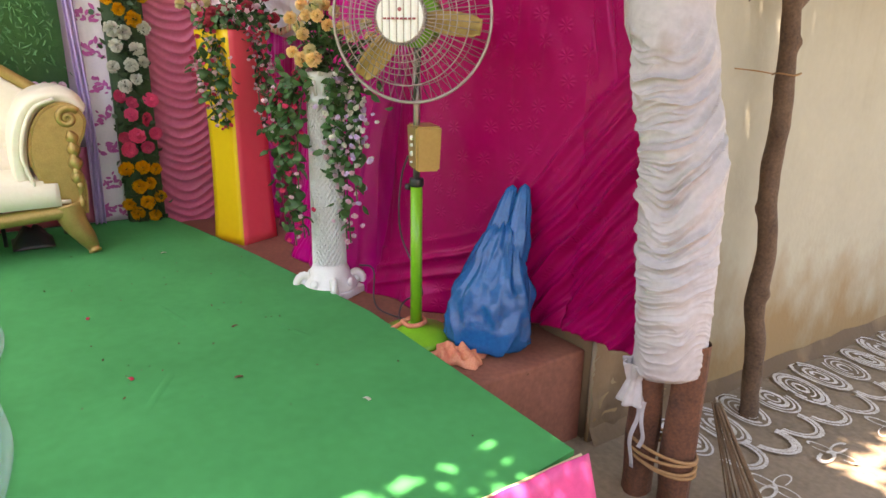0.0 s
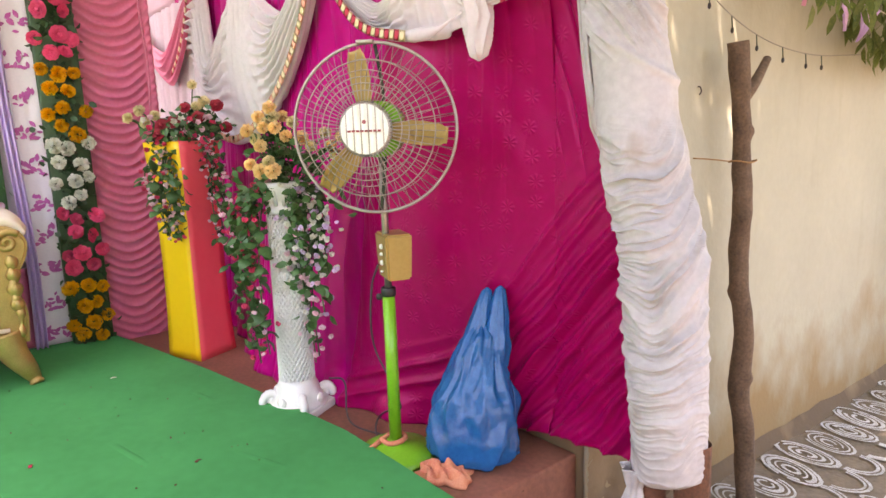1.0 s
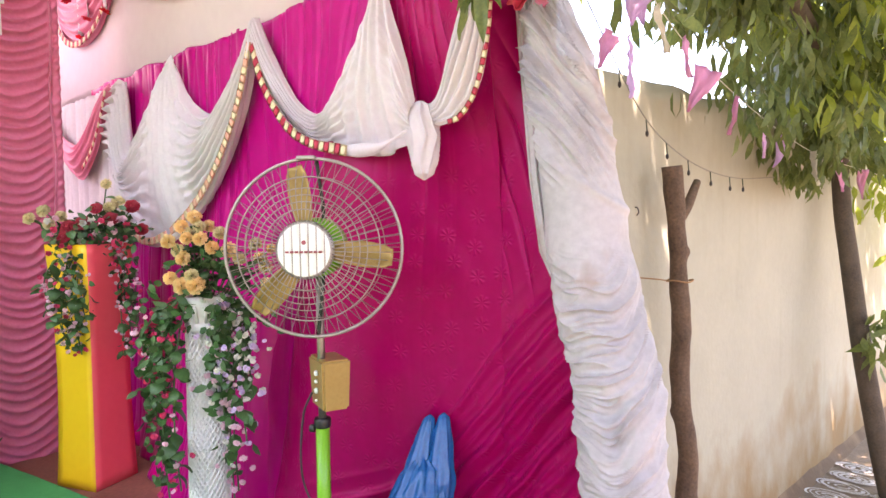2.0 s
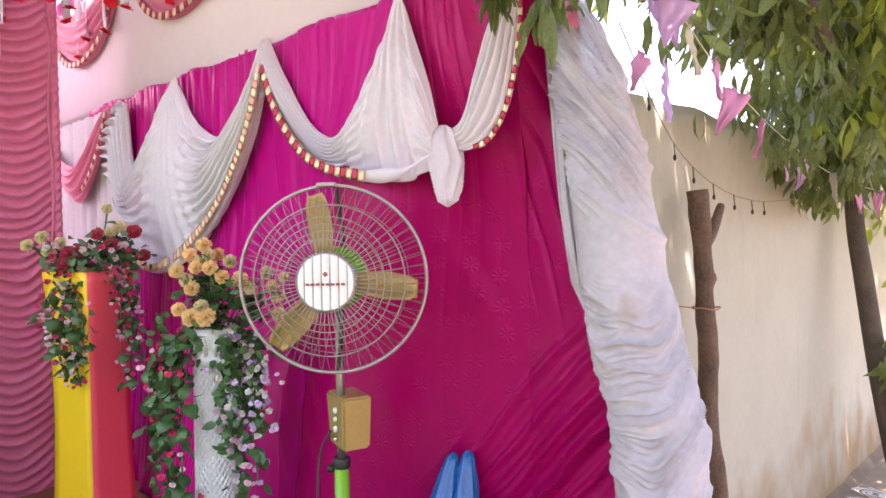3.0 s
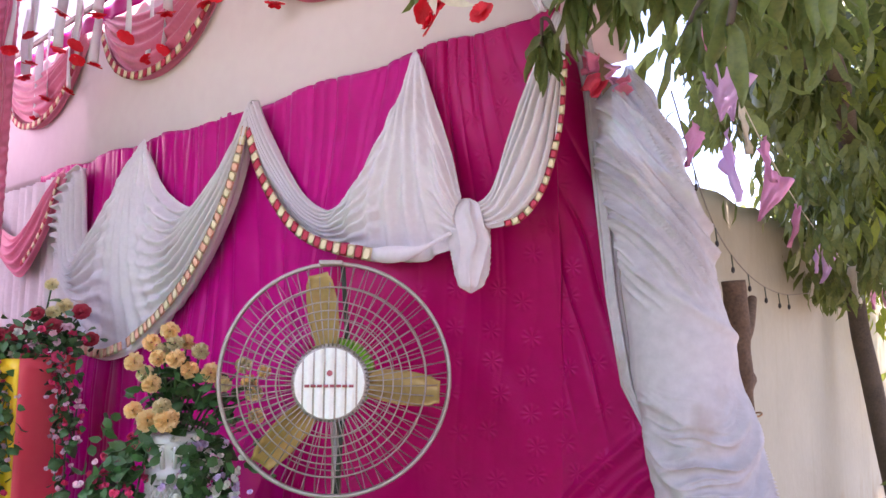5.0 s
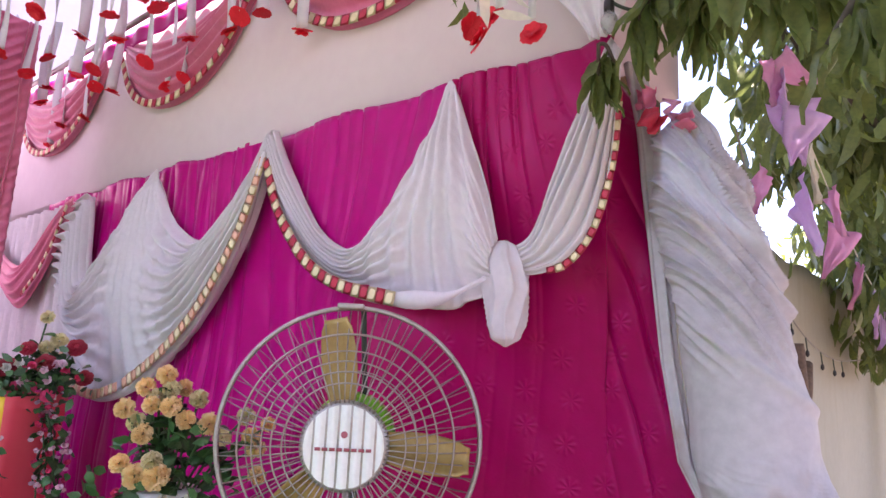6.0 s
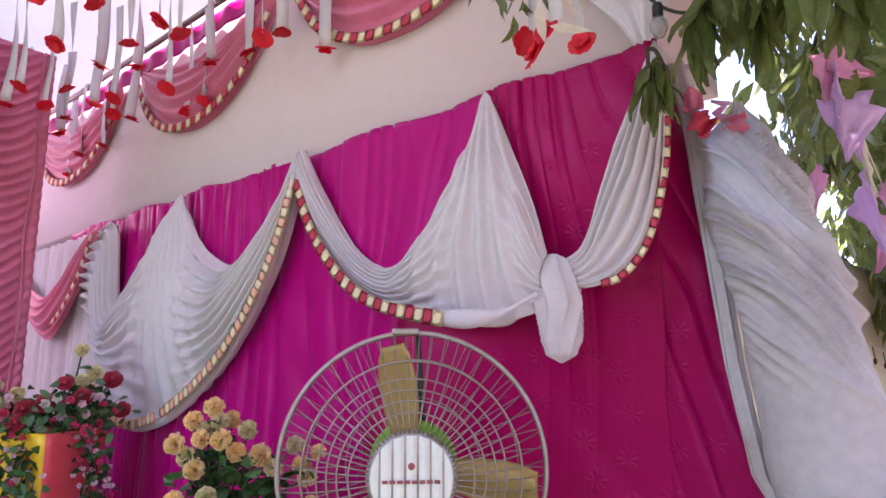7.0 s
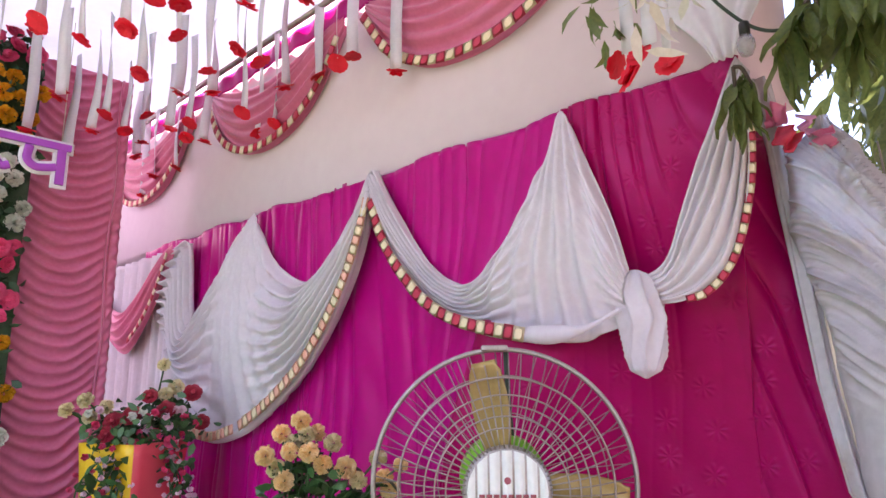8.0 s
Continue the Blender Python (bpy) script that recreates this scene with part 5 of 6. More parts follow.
# hedge panel with pink rose tiles behind the sofa
hedge = thing("hedge_panel", (-4.93, -0.6, 0.5), 0, "artificial grass panel with square tiles of pink and lilac roses", "panel")
part("grass_board", box(-0.02, 0.0, -2.0, 1.05, 0.5, 3.2), M_hedge, hedge)
leaf_mass([((0.01, -0.25 + 0.13 * i, 1.10 + 0.12 * j), (0.008, 0.05, 0.05), 34) for i in range(10) for j in range(14)], 0.05, 0.008, M_hedge, "grass", hedge, 0.5, 6)
tiny = mesh_of("tile_rose", petals(5, 2, 0.028, 0.2, 0.45, 5), M_fblush)
rnd = random.Random(9)
for y0, y1, z0, z1 in ((0.78, 1.04, 0.55, 0.97), (-0.12, 0.55, 1.05, 1.55), (0.58, 1.04, 1.58, 2.1), (-0.1, 0.5, 2.1, 2.6), (-0.75, -0.15, 1.58, 2.1)):
    ny, nz = int((y1 - y0) / 0.05), int((z1 - z0) / 0.05)
    for i in range(ny):
        for j in range(nz):
            shared("tile_rose", tiny, hedge, Matrix.Translation((0.02, y0 + 0.05 * i + 0.025, z0 + 0.05 * j + 0.025)) @ Euler((0, math.pi / 2 + rnd.uniform(-0.3, 0.3), rnd.uniform(0, 0.6))).to_matrix().to_4x4())
bm = grid(40, 16, lambda u, v: (-4.90 + 0.012 * math.sin(u * 60), -0.8 + 1.3 * u, 0.5 + 0.52 * v))
tagged(part("pink_back_curtain", bm, M_pink, thick=0.003), "pleated pink cloth behind the sofa", "curtain")

# ---- sofa ----
sofa = thing("wedding_sofa", (-4.40, 0.30, 0.5), 0, "carved gold wedding sofa with cream buttoned upholstery", "sofa")
# local: front towards +x, this end at y = 0, the rest towards -y


def back_top(y):
    return 0.86 + 0.42 * math.sin(min(1, (-y + 0.02) / 0.85) * math.pi / 2) ** 1.1


def sofa_back(u, v):
    y = -0.04 - 1.9 * u
    z = 0.30 + (back_top(y) - 0.05 - 0.30) * v
    tuft = 0.022 * math.cos((y * 9.5) + (round(z * 5.2) % 2) * 3.14) * math.cos(z * 16)
    return (-0.20 - 0.10 * v + 0.03 * math.sin(math.pi * v) + tuft * 0.6, y, z)


part("backrest", grid(60, 30, sofa_back), M_cream, sofa, "cream buttoned backrest", thick=0.06)
part("back_frame", tube([(-0.30, -0.02 - 0.06 * i, back_top(-0.02 - 0.06 * i)) for i in range(34)], lambda t: 0.036, 12), M_sgold, sofa, "carved gold top rail")
part("button", lathe([(0.0, 0), (0.013, 0.002), (0.014, 0.006), (0, 0.01)], 12), M_cream, sofa).matrix_basis = pose(-0.155, -0.26, 0.60, 0, 90, 0)
bm = grid(30, 60, lambda u, v: (-0.22 + 0.50 * u + 0.02 * math.sin(math.pi * v), -0.05 - 1.9 * v, 0.40 + 0.035 * math.sin(math.pi * u) ** 0.5 - 0.10 * max(0, (u - 0.93) / 0.07) ** 2))
part("seat", bm, M_cream, sofa, "cream seat cushion", thick=0.08)
part("seat_rail", tube(spline([(0.28, 0.02, 0.27), (0.285, -0.35, 0.25), (0.29, -0.75, 0.225), (0.285, -1.2, 0.25), (0.28, -1.9, 0.27)], 40), 0.042, 10), M_sgold, sofa, "carved gold seat rail")
part("seat_braid", tube([(0.295, 0.0 - 0.05 * i, 0.325 + 0.003 * (i % 2)) for i in range(38)], 0.012, 8), M_cream, sofa, "rope edged cream piping")


ARM = [(-0.215, 0.40), (-0.225, 0.58), (-0.20, 0.74), (-0.13, 0.875), (-0.02, 0.925), (0.08, 0.905), (0.125, 0.84)]


def arm_pad(u, v):
    q = ARM_LINE[round(u * 40)]
    s = 1 - 0.10 * (abs(2 * v - 1) ** 6)
    return (-0.28 + 0.53 * v, -0.04 + (q.y + 0.04) * s, 0.5 + (q.z - 0.5) * s)


ARM_LINE = spline([(0, y, z) for y, z in ARM], 40)
part("arm_pad", grid(40, 24, arm_pad), M_cream, sofa, "cream rolled arm pad", thick=0.07)
PANEL = [(0, 0.085, 0.24), (0, 0.095, 0.40), (0, 0.075, 0.52), (0, 0.085, 0.62), (0, 0.125, 0.71), (0, 0.135, 0.79), (0, 0.085, 0.86), (0, 0.0, 0.875), (0, -0.09, 0.82), (0, -0.15, 0.70), (0, -0.165, 0.55), (0, -0.13, 0.42), (0, -0.12, 0.25)]
bm = bmesh.new()
face = bm.faces.new([bm.verts.new((0.215, p.y, p.z)) for p in spline(PANEL, 60)])
ext = bmesh.ops.extrude_face_region(bm, geom=[face])
bmesh.ops.translate(bm, verts=[v for v in ext["geom"] if isinstance(v, bmesh.types.BMVert)], vec=(0.065, 0, 0))
bmesh.ops.recalc_face_normals(bm, faces=bm.faces)
bmesh.ops.bevel(bm, geom=[e for e in bm.edges if all(v.co.x > 0.27 for v in e.verts)], offset=0.016, segments=3, affect="EDGES")
part("arm_front", bm, M_sgold, sofa, "carved gold arm front", smooth=False)
arm = [(0.285, 0.045 + 0.066 * math.exp(-0.17 * t) * math.cos(t + 0.6), 0.79 + 0.066 * math.exp(-0.17 * t) * math.sin(t + 0.6)) for t in [0.35 * i for i in range(30)]]
part("arm_scroll", tube(arm, lambda t: 0.020 - 0.008 * t, 8), M_sgold, sofa, "carved gold scroll")
part("piping", tube(spline([(0.278, y * 1.0 + 0.004, z) for y, z in [(-0.165, 0.42), (-0.20, 0.58), (-0.175, 0.73), (-0.11, 0.85), (-0.01, 0.895)]], 30), 0.011, 8), M_cream, sofa)
part("carved_edge", tube(spline([(0.285, 0.05, 0.28), (0.29, 0.06, 0.42), (0.288, 0.045, 0.53), (0.288, 0.055, 0.64)], 30), lambda t: 0.016 + 0.007 * math.sin(t * 26), 8), M_sgold, sofa)
for z, s in ((0.45, 0.05), (0.53, 0.055), (0.61, 0.05), (0.68, 0.045)):
    bm = grid(10, 6, lambda u, v: ((0.012 + 0.014 * math.sin(math.pi * u)) * math.sin(math.pi * v), (v - 0.5) * s * math.sin(math.pi * (0.1 + 0.85 * u)) * 1.3, s * 1.6 * u))
    part("carved_leaf", moved(bm, pose(0.285, 0.06, z - 0.03, 12, 0, 0)), M_sgold, sofa, thick=0.008)
leg = spline([(0.245, -0.02, 0.30), (0.26, 0.0, 0.20), (0.265, 0.045, 0.11), (0.25, 0.075, 0.045), (0.27, 0.09, 0.0)], 30)
part("leg", tube(leg, lambda t: 0.088 - 0.064 * t + 0.010 * (t > 0.9), 12), M_sgold, sofa, "curved gold leg")
part("leg", tube([(-0.24, 0.0, 0.30), (-0.27, 0.0, 0.0)], 0.03, 10), M_black, sofa, "plain dark rear leg")
part("leg", tube([(-0.1, -0.35, 0.30), (-0.12, -0.35, 0.0)], 0.012, 10), M_black, sofa, "plain dark rear leg")
# black humped sheet on the carpet beneath the seat
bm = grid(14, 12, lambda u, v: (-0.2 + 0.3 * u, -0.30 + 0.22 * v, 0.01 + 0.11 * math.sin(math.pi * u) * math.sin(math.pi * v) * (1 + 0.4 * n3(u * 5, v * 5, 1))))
dark = part("black_hump", moved(bm, Matrix.Translation((-4.45, 0.28, 0.5))), M_black, thick=0.004)
tagged(dark, "black humped sheet under the sofa", "cable")


# ---- flower arrangements ----
def vine(parent, start, drop, sway, buds, seed, leafs=22, out=0.05):
    """A trailing stem with leaves and small blossoms."""
    rnd = random.Random(seed)
    sx, sy = sway
    pts = spline([start, (start[0] + sx * 0.6, start[1] + sy * 0.6, start[2] - 0.02), (start[0] + sx, start[1] + sy, start[2] - drop * 0.35), (start[0] + sx * 0.9, start[1] + sy * 1.05, start[2] - drop * 0.7), (start[0] + sx * 1.1, start[1] + sy * 0.95, start[2] - drop)], 50)
    part("stem", tube(pts, 0.0035, 5), M_vine, parent)
    for i in range(leafs):
        p = pts[int(50 * (0.12 + 0.86 * i / leafs))]
        m = Matrix.Translation(p) @ Euler((rnd.uniform(-0.6, 0.6), rnd.uniform(0.2, 1.3), rnd.uniform(0, 6.28))).to_matrix().to_4x4() @ Matrix.Scale(rnd.uniform(0.85, 1.4), 4)
        shared("leaf", vine_leaf, parent, m)
    for i in range(buds[1]):
        p = pts[int(50 * (0.2 + 0.8 * (i + rnd.random() * 0.5) / buds[1]))]
        off = Vector((rnd.gauss(0, out), rnd.gauss(0, out), rnd.uniform(-0.03, 0.02)))
        m = Matrix.Translation(p + off) @ Euler((math.pi + rnd.uniform(-0.8, 0.8), rnd.uniform(-0.8, 0.8), rnd.uniform(0, 6))).to_matrix().to_4x4() @ Matrix.Scale(rnd.uniform(0.62, 1.0), 4)
        shared("blossom", bud[rnd.choice(buds[0])], parent, m)


def bunch(parent, spots, seed):
    """Upright roses on stems from the middle of the vase."""
    rnd = random.Random(seed)
    for (x, y, z), key, s in spots:
        part("stem", tube(spline([(x * 0.2, y * 0.2, -0.05), (x * 0.6, y * 0.6, z * 0.5), (x, y, z)], 12), 0.004, 5), M_vine, parent)
        for i in range(3):
            m = Matrix.Translation((x * (0.5 + 0.15 * i), y * (0.5 + 0.15 * i), z * (0.45 + 0.17 * i))) @ Euler((rnd.uniform(-0.5, 0.5), rnd.uniform(-0.6, 0.6), rnd.uniform(0, 6))).to_matrix().to_4x4() @ Matrix.Scale(1.1, 4)
            shared("leaf", vine_leaf, parent, m)
        aim = Vector((0.7 + x, -0.6 + y, 0.5)).to_track_quat("Z", "Y").to_matrix().to_4x4()
        shared("rose", rose[key], parent, Matrix.Translation((x, y, z)) @ aim @ Matrix.Rotation(rnd.uniform(0, 6), 4, "Z") @ Matrix.Scale(s * 0.98, 4))


arr = thing("flower_arrangement", (-2.932, 1.355, 1.575), 0, "trailing cloth flowers in peach, lilac and red on the white pedestal", "flowers")
# directions: right of the view is about (0.6, 0.8), towards the viewer (0.8, -0.6)
R, T = Vector((0.6, 0.8)), Vector((0.8, -0.6))


def at(r, t, z):
    return (R.x * r + T.x * t, R.y * r + T.y * t, z)


bunch(arr, [(at(-0.08, 0.03, 0.30), "peach", 0.85), (at(-0.02, 0.05, 0.34), "peach", 0.9), (at(0.03, 0.02, 0.30), "peach", 0.8), (at(-0.05, 0.08, 0.25), "peach", 0.8), (at(0.08, 0.05, 0.27), "cream", 0.85), (at(0.01, 0.10, 0.25), "peach", 0.9),
            (at(0.12, 0.08, 0.20), "peach", 1.0), (at(-0.12, 0.08, 0.24), "peach", 0.9), (at(0.22, 0.03, 0.22), "cream", 0.85), (at(0.26, 0.0, 0.12), "cream", 0.9), (at(0.29, 0.05, 0.2), "peach", 0.7), (at(0.27, 0.06, 0.05), "peach", 0.8),
            (at(-0.04, 0.04, 0.27), "cream", 0.85), (at(0.0, 0.06, 0.30), "cream", 0.8), (at(-0.09, 0.05, 0.20), "cream", 0.85), (at(0.05, 0.08, 0.21), "peach", 0.85), (at(-0.06, 0.10, 0.17), "peach", 0.9), (at(0.16, 0.07, 0.16), "cream", 0.8), (at(0.24, 0.03, 0.16), "peach", 0.85), (at(-0.02, 0.15, 0.10), "cream", 0.85), (at(-0.06, 0.14, 0.06), "peach", 1.05), (at(0.0, 0.16, 0.06), "peach", 1.1), (at(-0.11, 0.12, 0.09), "peach", 0.8)], 31)
for i, (r, drop, keys) in enumerate(((-0.14, 0.42, ("pink",)), (-0.19, 0.50, ("pink",)), (-0.22, 0.34, ("pink", "blush")), (-0.10, 0.80, ("pink", "blush")), (-0.15, 0.85, ("pink",)), (0.05, 0.40, ("lilac", "white", "blush")), (0.09, 0.55, ("white", "blush")), (0.13, 0.82, ("lilac", "blush")), (0.11, 0.86, ("blush", "white")),
                                     (0.17, 0.60, ("lilac", "blush", "white")), (0.20, 0.42, ("lilac", "white")), (0.15, 0.40, ("lilac", "white")), (0.08, 0.30, ("lilac", "white")), (0.18, 0.3, ("white", "lilac")))):
    q = R * r + T * (0.13 - 0.02 * (i % 3))
    vine(arr, (0, 0, 0.0), drop, (q.x, q.y), (keys, 20 if r < 0 else 32), 40 + i, 18 if r < 0 else 12, 0.028)
leaf_mass([(at(-0.14, 0.10, -0.1), (0.05, 0.05, 0.08), 60), (at(0.10, 0.1, -0.05), (0.08, 0.08, 0.06), 70), (at(0, 0.05, 0.1), (0.06, 0.06, 0.07), 60)] + [(at(-0.16, 0.12, -0.08 - 0.08 * i), (0.035, 0.035, 0.03), 14) for i in range(9)] + [(at(0.13, 0.12, -0.06 - 0.08 * i), (0.04, 0.04, 0.03), 9) for i in range(8)], 0.055, 0.030, M_vine, "foliage", arr, 0.3, 12)

arr2 = thing("flower_arrangement", (-4.17, 1.345, 1.755), 0, "cream and dark red cloth roses with pink sprays on the pillar", "flowers")
R, T = Vector((0.28, 0.96)), Vector((0.96, -0.28))
bunch(arr2, [((x * 1.12, y * 1.12, z + 0.035), key, size * 1.15) for (x, y, z), key, size in [(at(-0.28, 0.05, 0.13), "cream", 0.8), (at(-0.22, 0.08, 0.17), "cream", 0.85), (at(-0.20, 0.06, 0.10), "cream", 0.8), (at(-0.15, 0.08, 0.14), "cream", 0.8), (at(0.05, 0.02, 0.32), "cream", 0.75), (at(0.10, 0.03, 0.22), "cream", 0.9), (at(0.06, 0.06, 0.19), "cream", 0.8),
             (at(-0.12, 0.10, 0.08), "red", 1.0), (at(-0.06, 0.10, 0.10), "red", 1.0), (at(-0.14, 0.12, 0.03), "red", 0.9), (at(0.06, 0.10, 0.12), "red", 1.0), (at(0.0, 0.08, 0.18), "red", 0.8), (at(0.16, 0.06, 0.19), "red", 1.0), (at(0.2, 0.06, 0.06), "red", 0.9), (at(0.02, 0.12, 0.02), "pink", 0.7), (at(0.08, 0.13, -0.01), "pink", 0.7), (at(-0.05, 0.13, -0.02), "pink", 0.7)]], 33)
for i, (r, drop) in enumerate(((-0.20, 0.42), (-0.13, 0.48), (-0.08, 0.40), (-0.17, 0.55), (-0.11, 0.56), (0.10, 0.50), (0.14, 0.62), (0.12, 0.35), (0.17, 0.42), (-0.24, 0.30))):
    q = R * r + T * (0.19 - 0.012 * (i % 3))
    vine(arr2, (0, 0, 0.0), drop, (q.x, q.y), (("blush", "pink", "blush"), 20), 70 + i, 11, 0.022)
leaf_mass([(at(0.0, 0.08, 0.08), (0.07, 0.08, 0.05), 110), (at(-0.15, 0.09, 0.06), (0.045, 0.045, 0.04), 70), (at(0.13, 0.07, 0.10), (0.04, 0.04, 0.05), 70)] + [(at(-0.13, 0.19, -0.05 - 0.07 * i), (0.022, 0.04, 0.03), 10) for i in range(7)] + [(at(0.13, 0.17, -0.05 - 0.07 * i), (0.018, 0.022, 0.03), 5) for i in range(8)], 0.052, 0.028, M_vine, "foliage", arr2, 0.2, 14)
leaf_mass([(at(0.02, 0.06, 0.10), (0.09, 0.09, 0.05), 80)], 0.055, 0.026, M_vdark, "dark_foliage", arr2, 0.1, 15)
for k in range(22):
    r, z = rnd.uniform(-0.24, 0.2), rnd.uniform(-0.03, 0.16)
    shared("bud", bud[("blush", "pink", "white", "pink")[k % 4]], arr2, Matrix.Translation(at(r, 0.13 + rnd.uniform(-0.02, 0.03), z)) @ Euler((rnd.uniform(-0.5, 0.5), 1.2 + rnd.uniform(-0.5, 0.5), rnd.uniform(-0.8, 0.4))).to_matrix().to_4x4() @ Matrix.Scale(rnd.uniform(0.8, 1.3), 4))

# ---- name board: letter shape in purple foam on white ----
sign = thing("name_board", (-4.46, 0.86, 2.92), 90, "purple foam lettering edged in white, hung before the flower column", "sign")
part("backing", box(-0.35, 0.155, -0.012, 0.0, 0.17, 0.232, 0.005), M_signw, sign, "white edging", smooth=False)
part("backing", box(0.068, 0.138, -0.0115, 0.0005, 0.0, 0.172, 0.005), M_signw, sign, "white edging", smooth=False)
BOWL = [(-0.03, 0.0, 0.18), (-0.035, 0.0, 0.115), (0.0, 0.0, 0.085), (0.05, 0.0, 0.09), (0.085, 0.0, 0.10)]
HOOK = [(-0.10, 0.0, 0.07), (-0.13, 0.0, 0.06), (-0.17, 0.0, 0.09), (-0.22, 0.0, 0.05), (-0.27, 0.0, 0.10)]
for path in (BOWL, HOOK):
    part("backing", moved(tube(spline(path, 24), 0.034, 10), Matrix.Translation((0, -0.007, 0)) @ Matrix.Diagonal((1, 0.18, 1, 1))), M_signw, sign, "white edging")
    part("letter_stroke", moved(tube(spline(path, 24), 0.019, 10), Matrix.Translation((0, -0.018, 0)) @ Matrix.Diagonal((1, 0.45, 1, 1))), M_signp, sign)
part("letter_stroke", box(-0.34, 0.14, -0.026, -0.0125, 0.185, 0.217), M_signp, sign, smooth=False)
part("letter_stroke", box(0.085, 0.121, -0.0255, -0.012, 0.018, 0.1845), M_signp, sign, smooth=False)
for x in (-0.25, 0.10):
    part("hanging_thread", tube([(x, -0.006, 0.23), (x, -0.006, 0.85)], 0.002, 5), M_paperW, sign)

# ---- hanging red flowers with silver leaves near the roof corner ----
spray = thing("hanging_spray", (-1.66, 1.22, 2.95), 0, "white ribbons with red cloth flowers and faded leaf sprays", "hanging flowers")
for (x, y, z, s) in ((-0.055, 0.0, -0.295, 1.15), (-0.008, 0.0, -0.29, 1.1), (-0.024, -0.01, -0.335, 1.3)):
    shared("flower", red_b, spray, Matrix.Translation((x, y, z)) @ Euler((1.1, 0.2, x * 30)).to_matrix().to_4x4() @ Matrix.Scale(0.62 * s, 4))
for dx in (-0.025, 0.02):
    part("ribbon", grid(2, 14, lambda u, v: (dx + (u - 0.5) * 0.028, 0.006 * math.sin(5 * v), 0.8 - 1.08 * v)), M_ribbon, spray, thick=0.0015)
leaf_mass([((0.03, -0.03, -0.12), (0.035, 0.035, 0.07), 40)], 0.07, 0.02, M_paperW, "faded_leaves", spray, 0.5, 15)
leaf_mass([((-0.06, -0.02, -0.18), (0.03, 0.03, 0.05), 18)], 0.07, 0.02, M_leaf, "dark_leaves", spray, 0.5, 16)
h2 = thing("hanging_ribbon", (-1.69, 1.41, 3.0), 0, "white ribbon with a red cloth flower at its end", "ribbon", "ribbons under the canopy")
part("ribbon", grid(2, 14, lambda u, v: ((u - 0.5) * 0.02, 0.006 * math.sin(5 * v), 0.75 - 1.0 * v)), M_ribbon, h2, thick=0.0015)
shared("flower", red_b, h2, Matrix.Translation((0, 0, -0.28)) @ Euler((1.2, 0.3, 0)).to_matrix().to_4x4() @ Matrix.Scale(0.8, 4))

# ---- mango tree beside the wall ----
tree = thing("mango_tree", (-1.02, 5.1, 0), 0, "mango tree with drooping dark leaves leaning over the yard", "tree")
part("trunk", tube(spline([(0.02, 0, -0.05), (-0.06, 0, 0.32), (-0.17, 0.0, 0.95), (-0.26, 0, 1.6), (-0.31, 0, 2.0), (-0.32, -0.05, 2.6), (-0.2, -0.3, 3.2), (0.1, -0.8, 3.9)], 60), lambda t: 0.068 - 0.022 * t, 14), M_trunk, tree)
# the fifth limb reaches back unseen to carry the added crown
limbs = [[(-0.31, 0, 2.2), (-0.25, -0.6, 2.75), (-0.18, -1.5, 2.95), (-0.25, -2.4, 3.0)], [(-0.32, -0.05, 2.6), (0.3, -0.6, 3.2), (0.9, -1.6, 3.5), (1.2, -2.8, 3.6)], [(-0.31, 0, 2.4), (0.0, 0.7, 2.9), (0.4, 1.4, 3.3)], [(-0.2, -0.3, 3.2), (0.6, -1.4, 3.6), (1.4, -3.4, 3.7), (1.9, -4.4, 3.7)], [(1.2, -2.8, 3.6), (1.3, -4.4, 3.8), (1.0, -6.2, 3.9), (0.7, -7.4, 3.8)], [(-0.25, -0.6, 2.75), (-0.1, -2.0, 2.85), (-0.1, -3.0, 2.95), (-0.12, -3.7, 2.9)]]
for l in limbs:
    part("limb", tube(spline(l, 30), lambda t: 0.045 - 0.03 * t, 10), M_trunk, tree)
rnd = random.Random(17)


def clumps(n, x, y, z, count, spread=0.13):
    out = []
    for _ in range(n):
        out.append(((rnd.uniform(*x), rnd.uniform(*y), rnd.uniform(*z)), (spread, spread, spread * 0.8), count))
    return out


# gaps cut through the leaves so that sun patches reach the ground
OPEN = [(0.12, -2.27, 0.13), (0.10, -2.08, 0.10), (-0.03, -2.53, 0.06), (0.25, -2.2, 0.10)]
# hanging skirts of leaves in front of the wall, then the high crown, unseen and added for shade
leaf_mass(clumps(58, (-0.42, -0.05), (-2.35, -0.6), (2.3, 3.0), 13, 0.05) + clumps(50, (-0.36, 0.2), (-1.6, 0.6), (2.2, 3.0), 13, 0.05) + clumps(38, (-0.1, 0.7), (-2.0, 1.0), (2.3, 3.1), 15, 0.05), 0.125, 0.030, M_leaf, "leaves", tree, 1.5, 22, gaps=OPEN)
leaf_mass(clumps(60, (-0.3, 0.5), (-1.6, 1.6), (2.4, 3.2), 11, 0.06) + clumps(16, (-0.3, 0.4), (1.0, 3.0), (1.4, 3.0), 26), 0.15, 0.045, M_leafy, "sunlit_young_leaves", tree, 1.3, 23, gaps=OPEN)
leaf_mass(clumps(230, (-0.1, 3.4), (-8.0, 1.0), (3.3, 4.3), 56, 0.22), 0.18, 0.058, M_leaf, "leaves", tree, 0.4, 24, gaps=OPEN)
leaf_mass(clumps(5, (-0.4, 0.1), (-2.9, -2.4), (2.85, 3.2), 24, 0.10), 0.16, 0.042, M_leaf, "leaves", tree, 0.8, 26, gaps=OPEN)
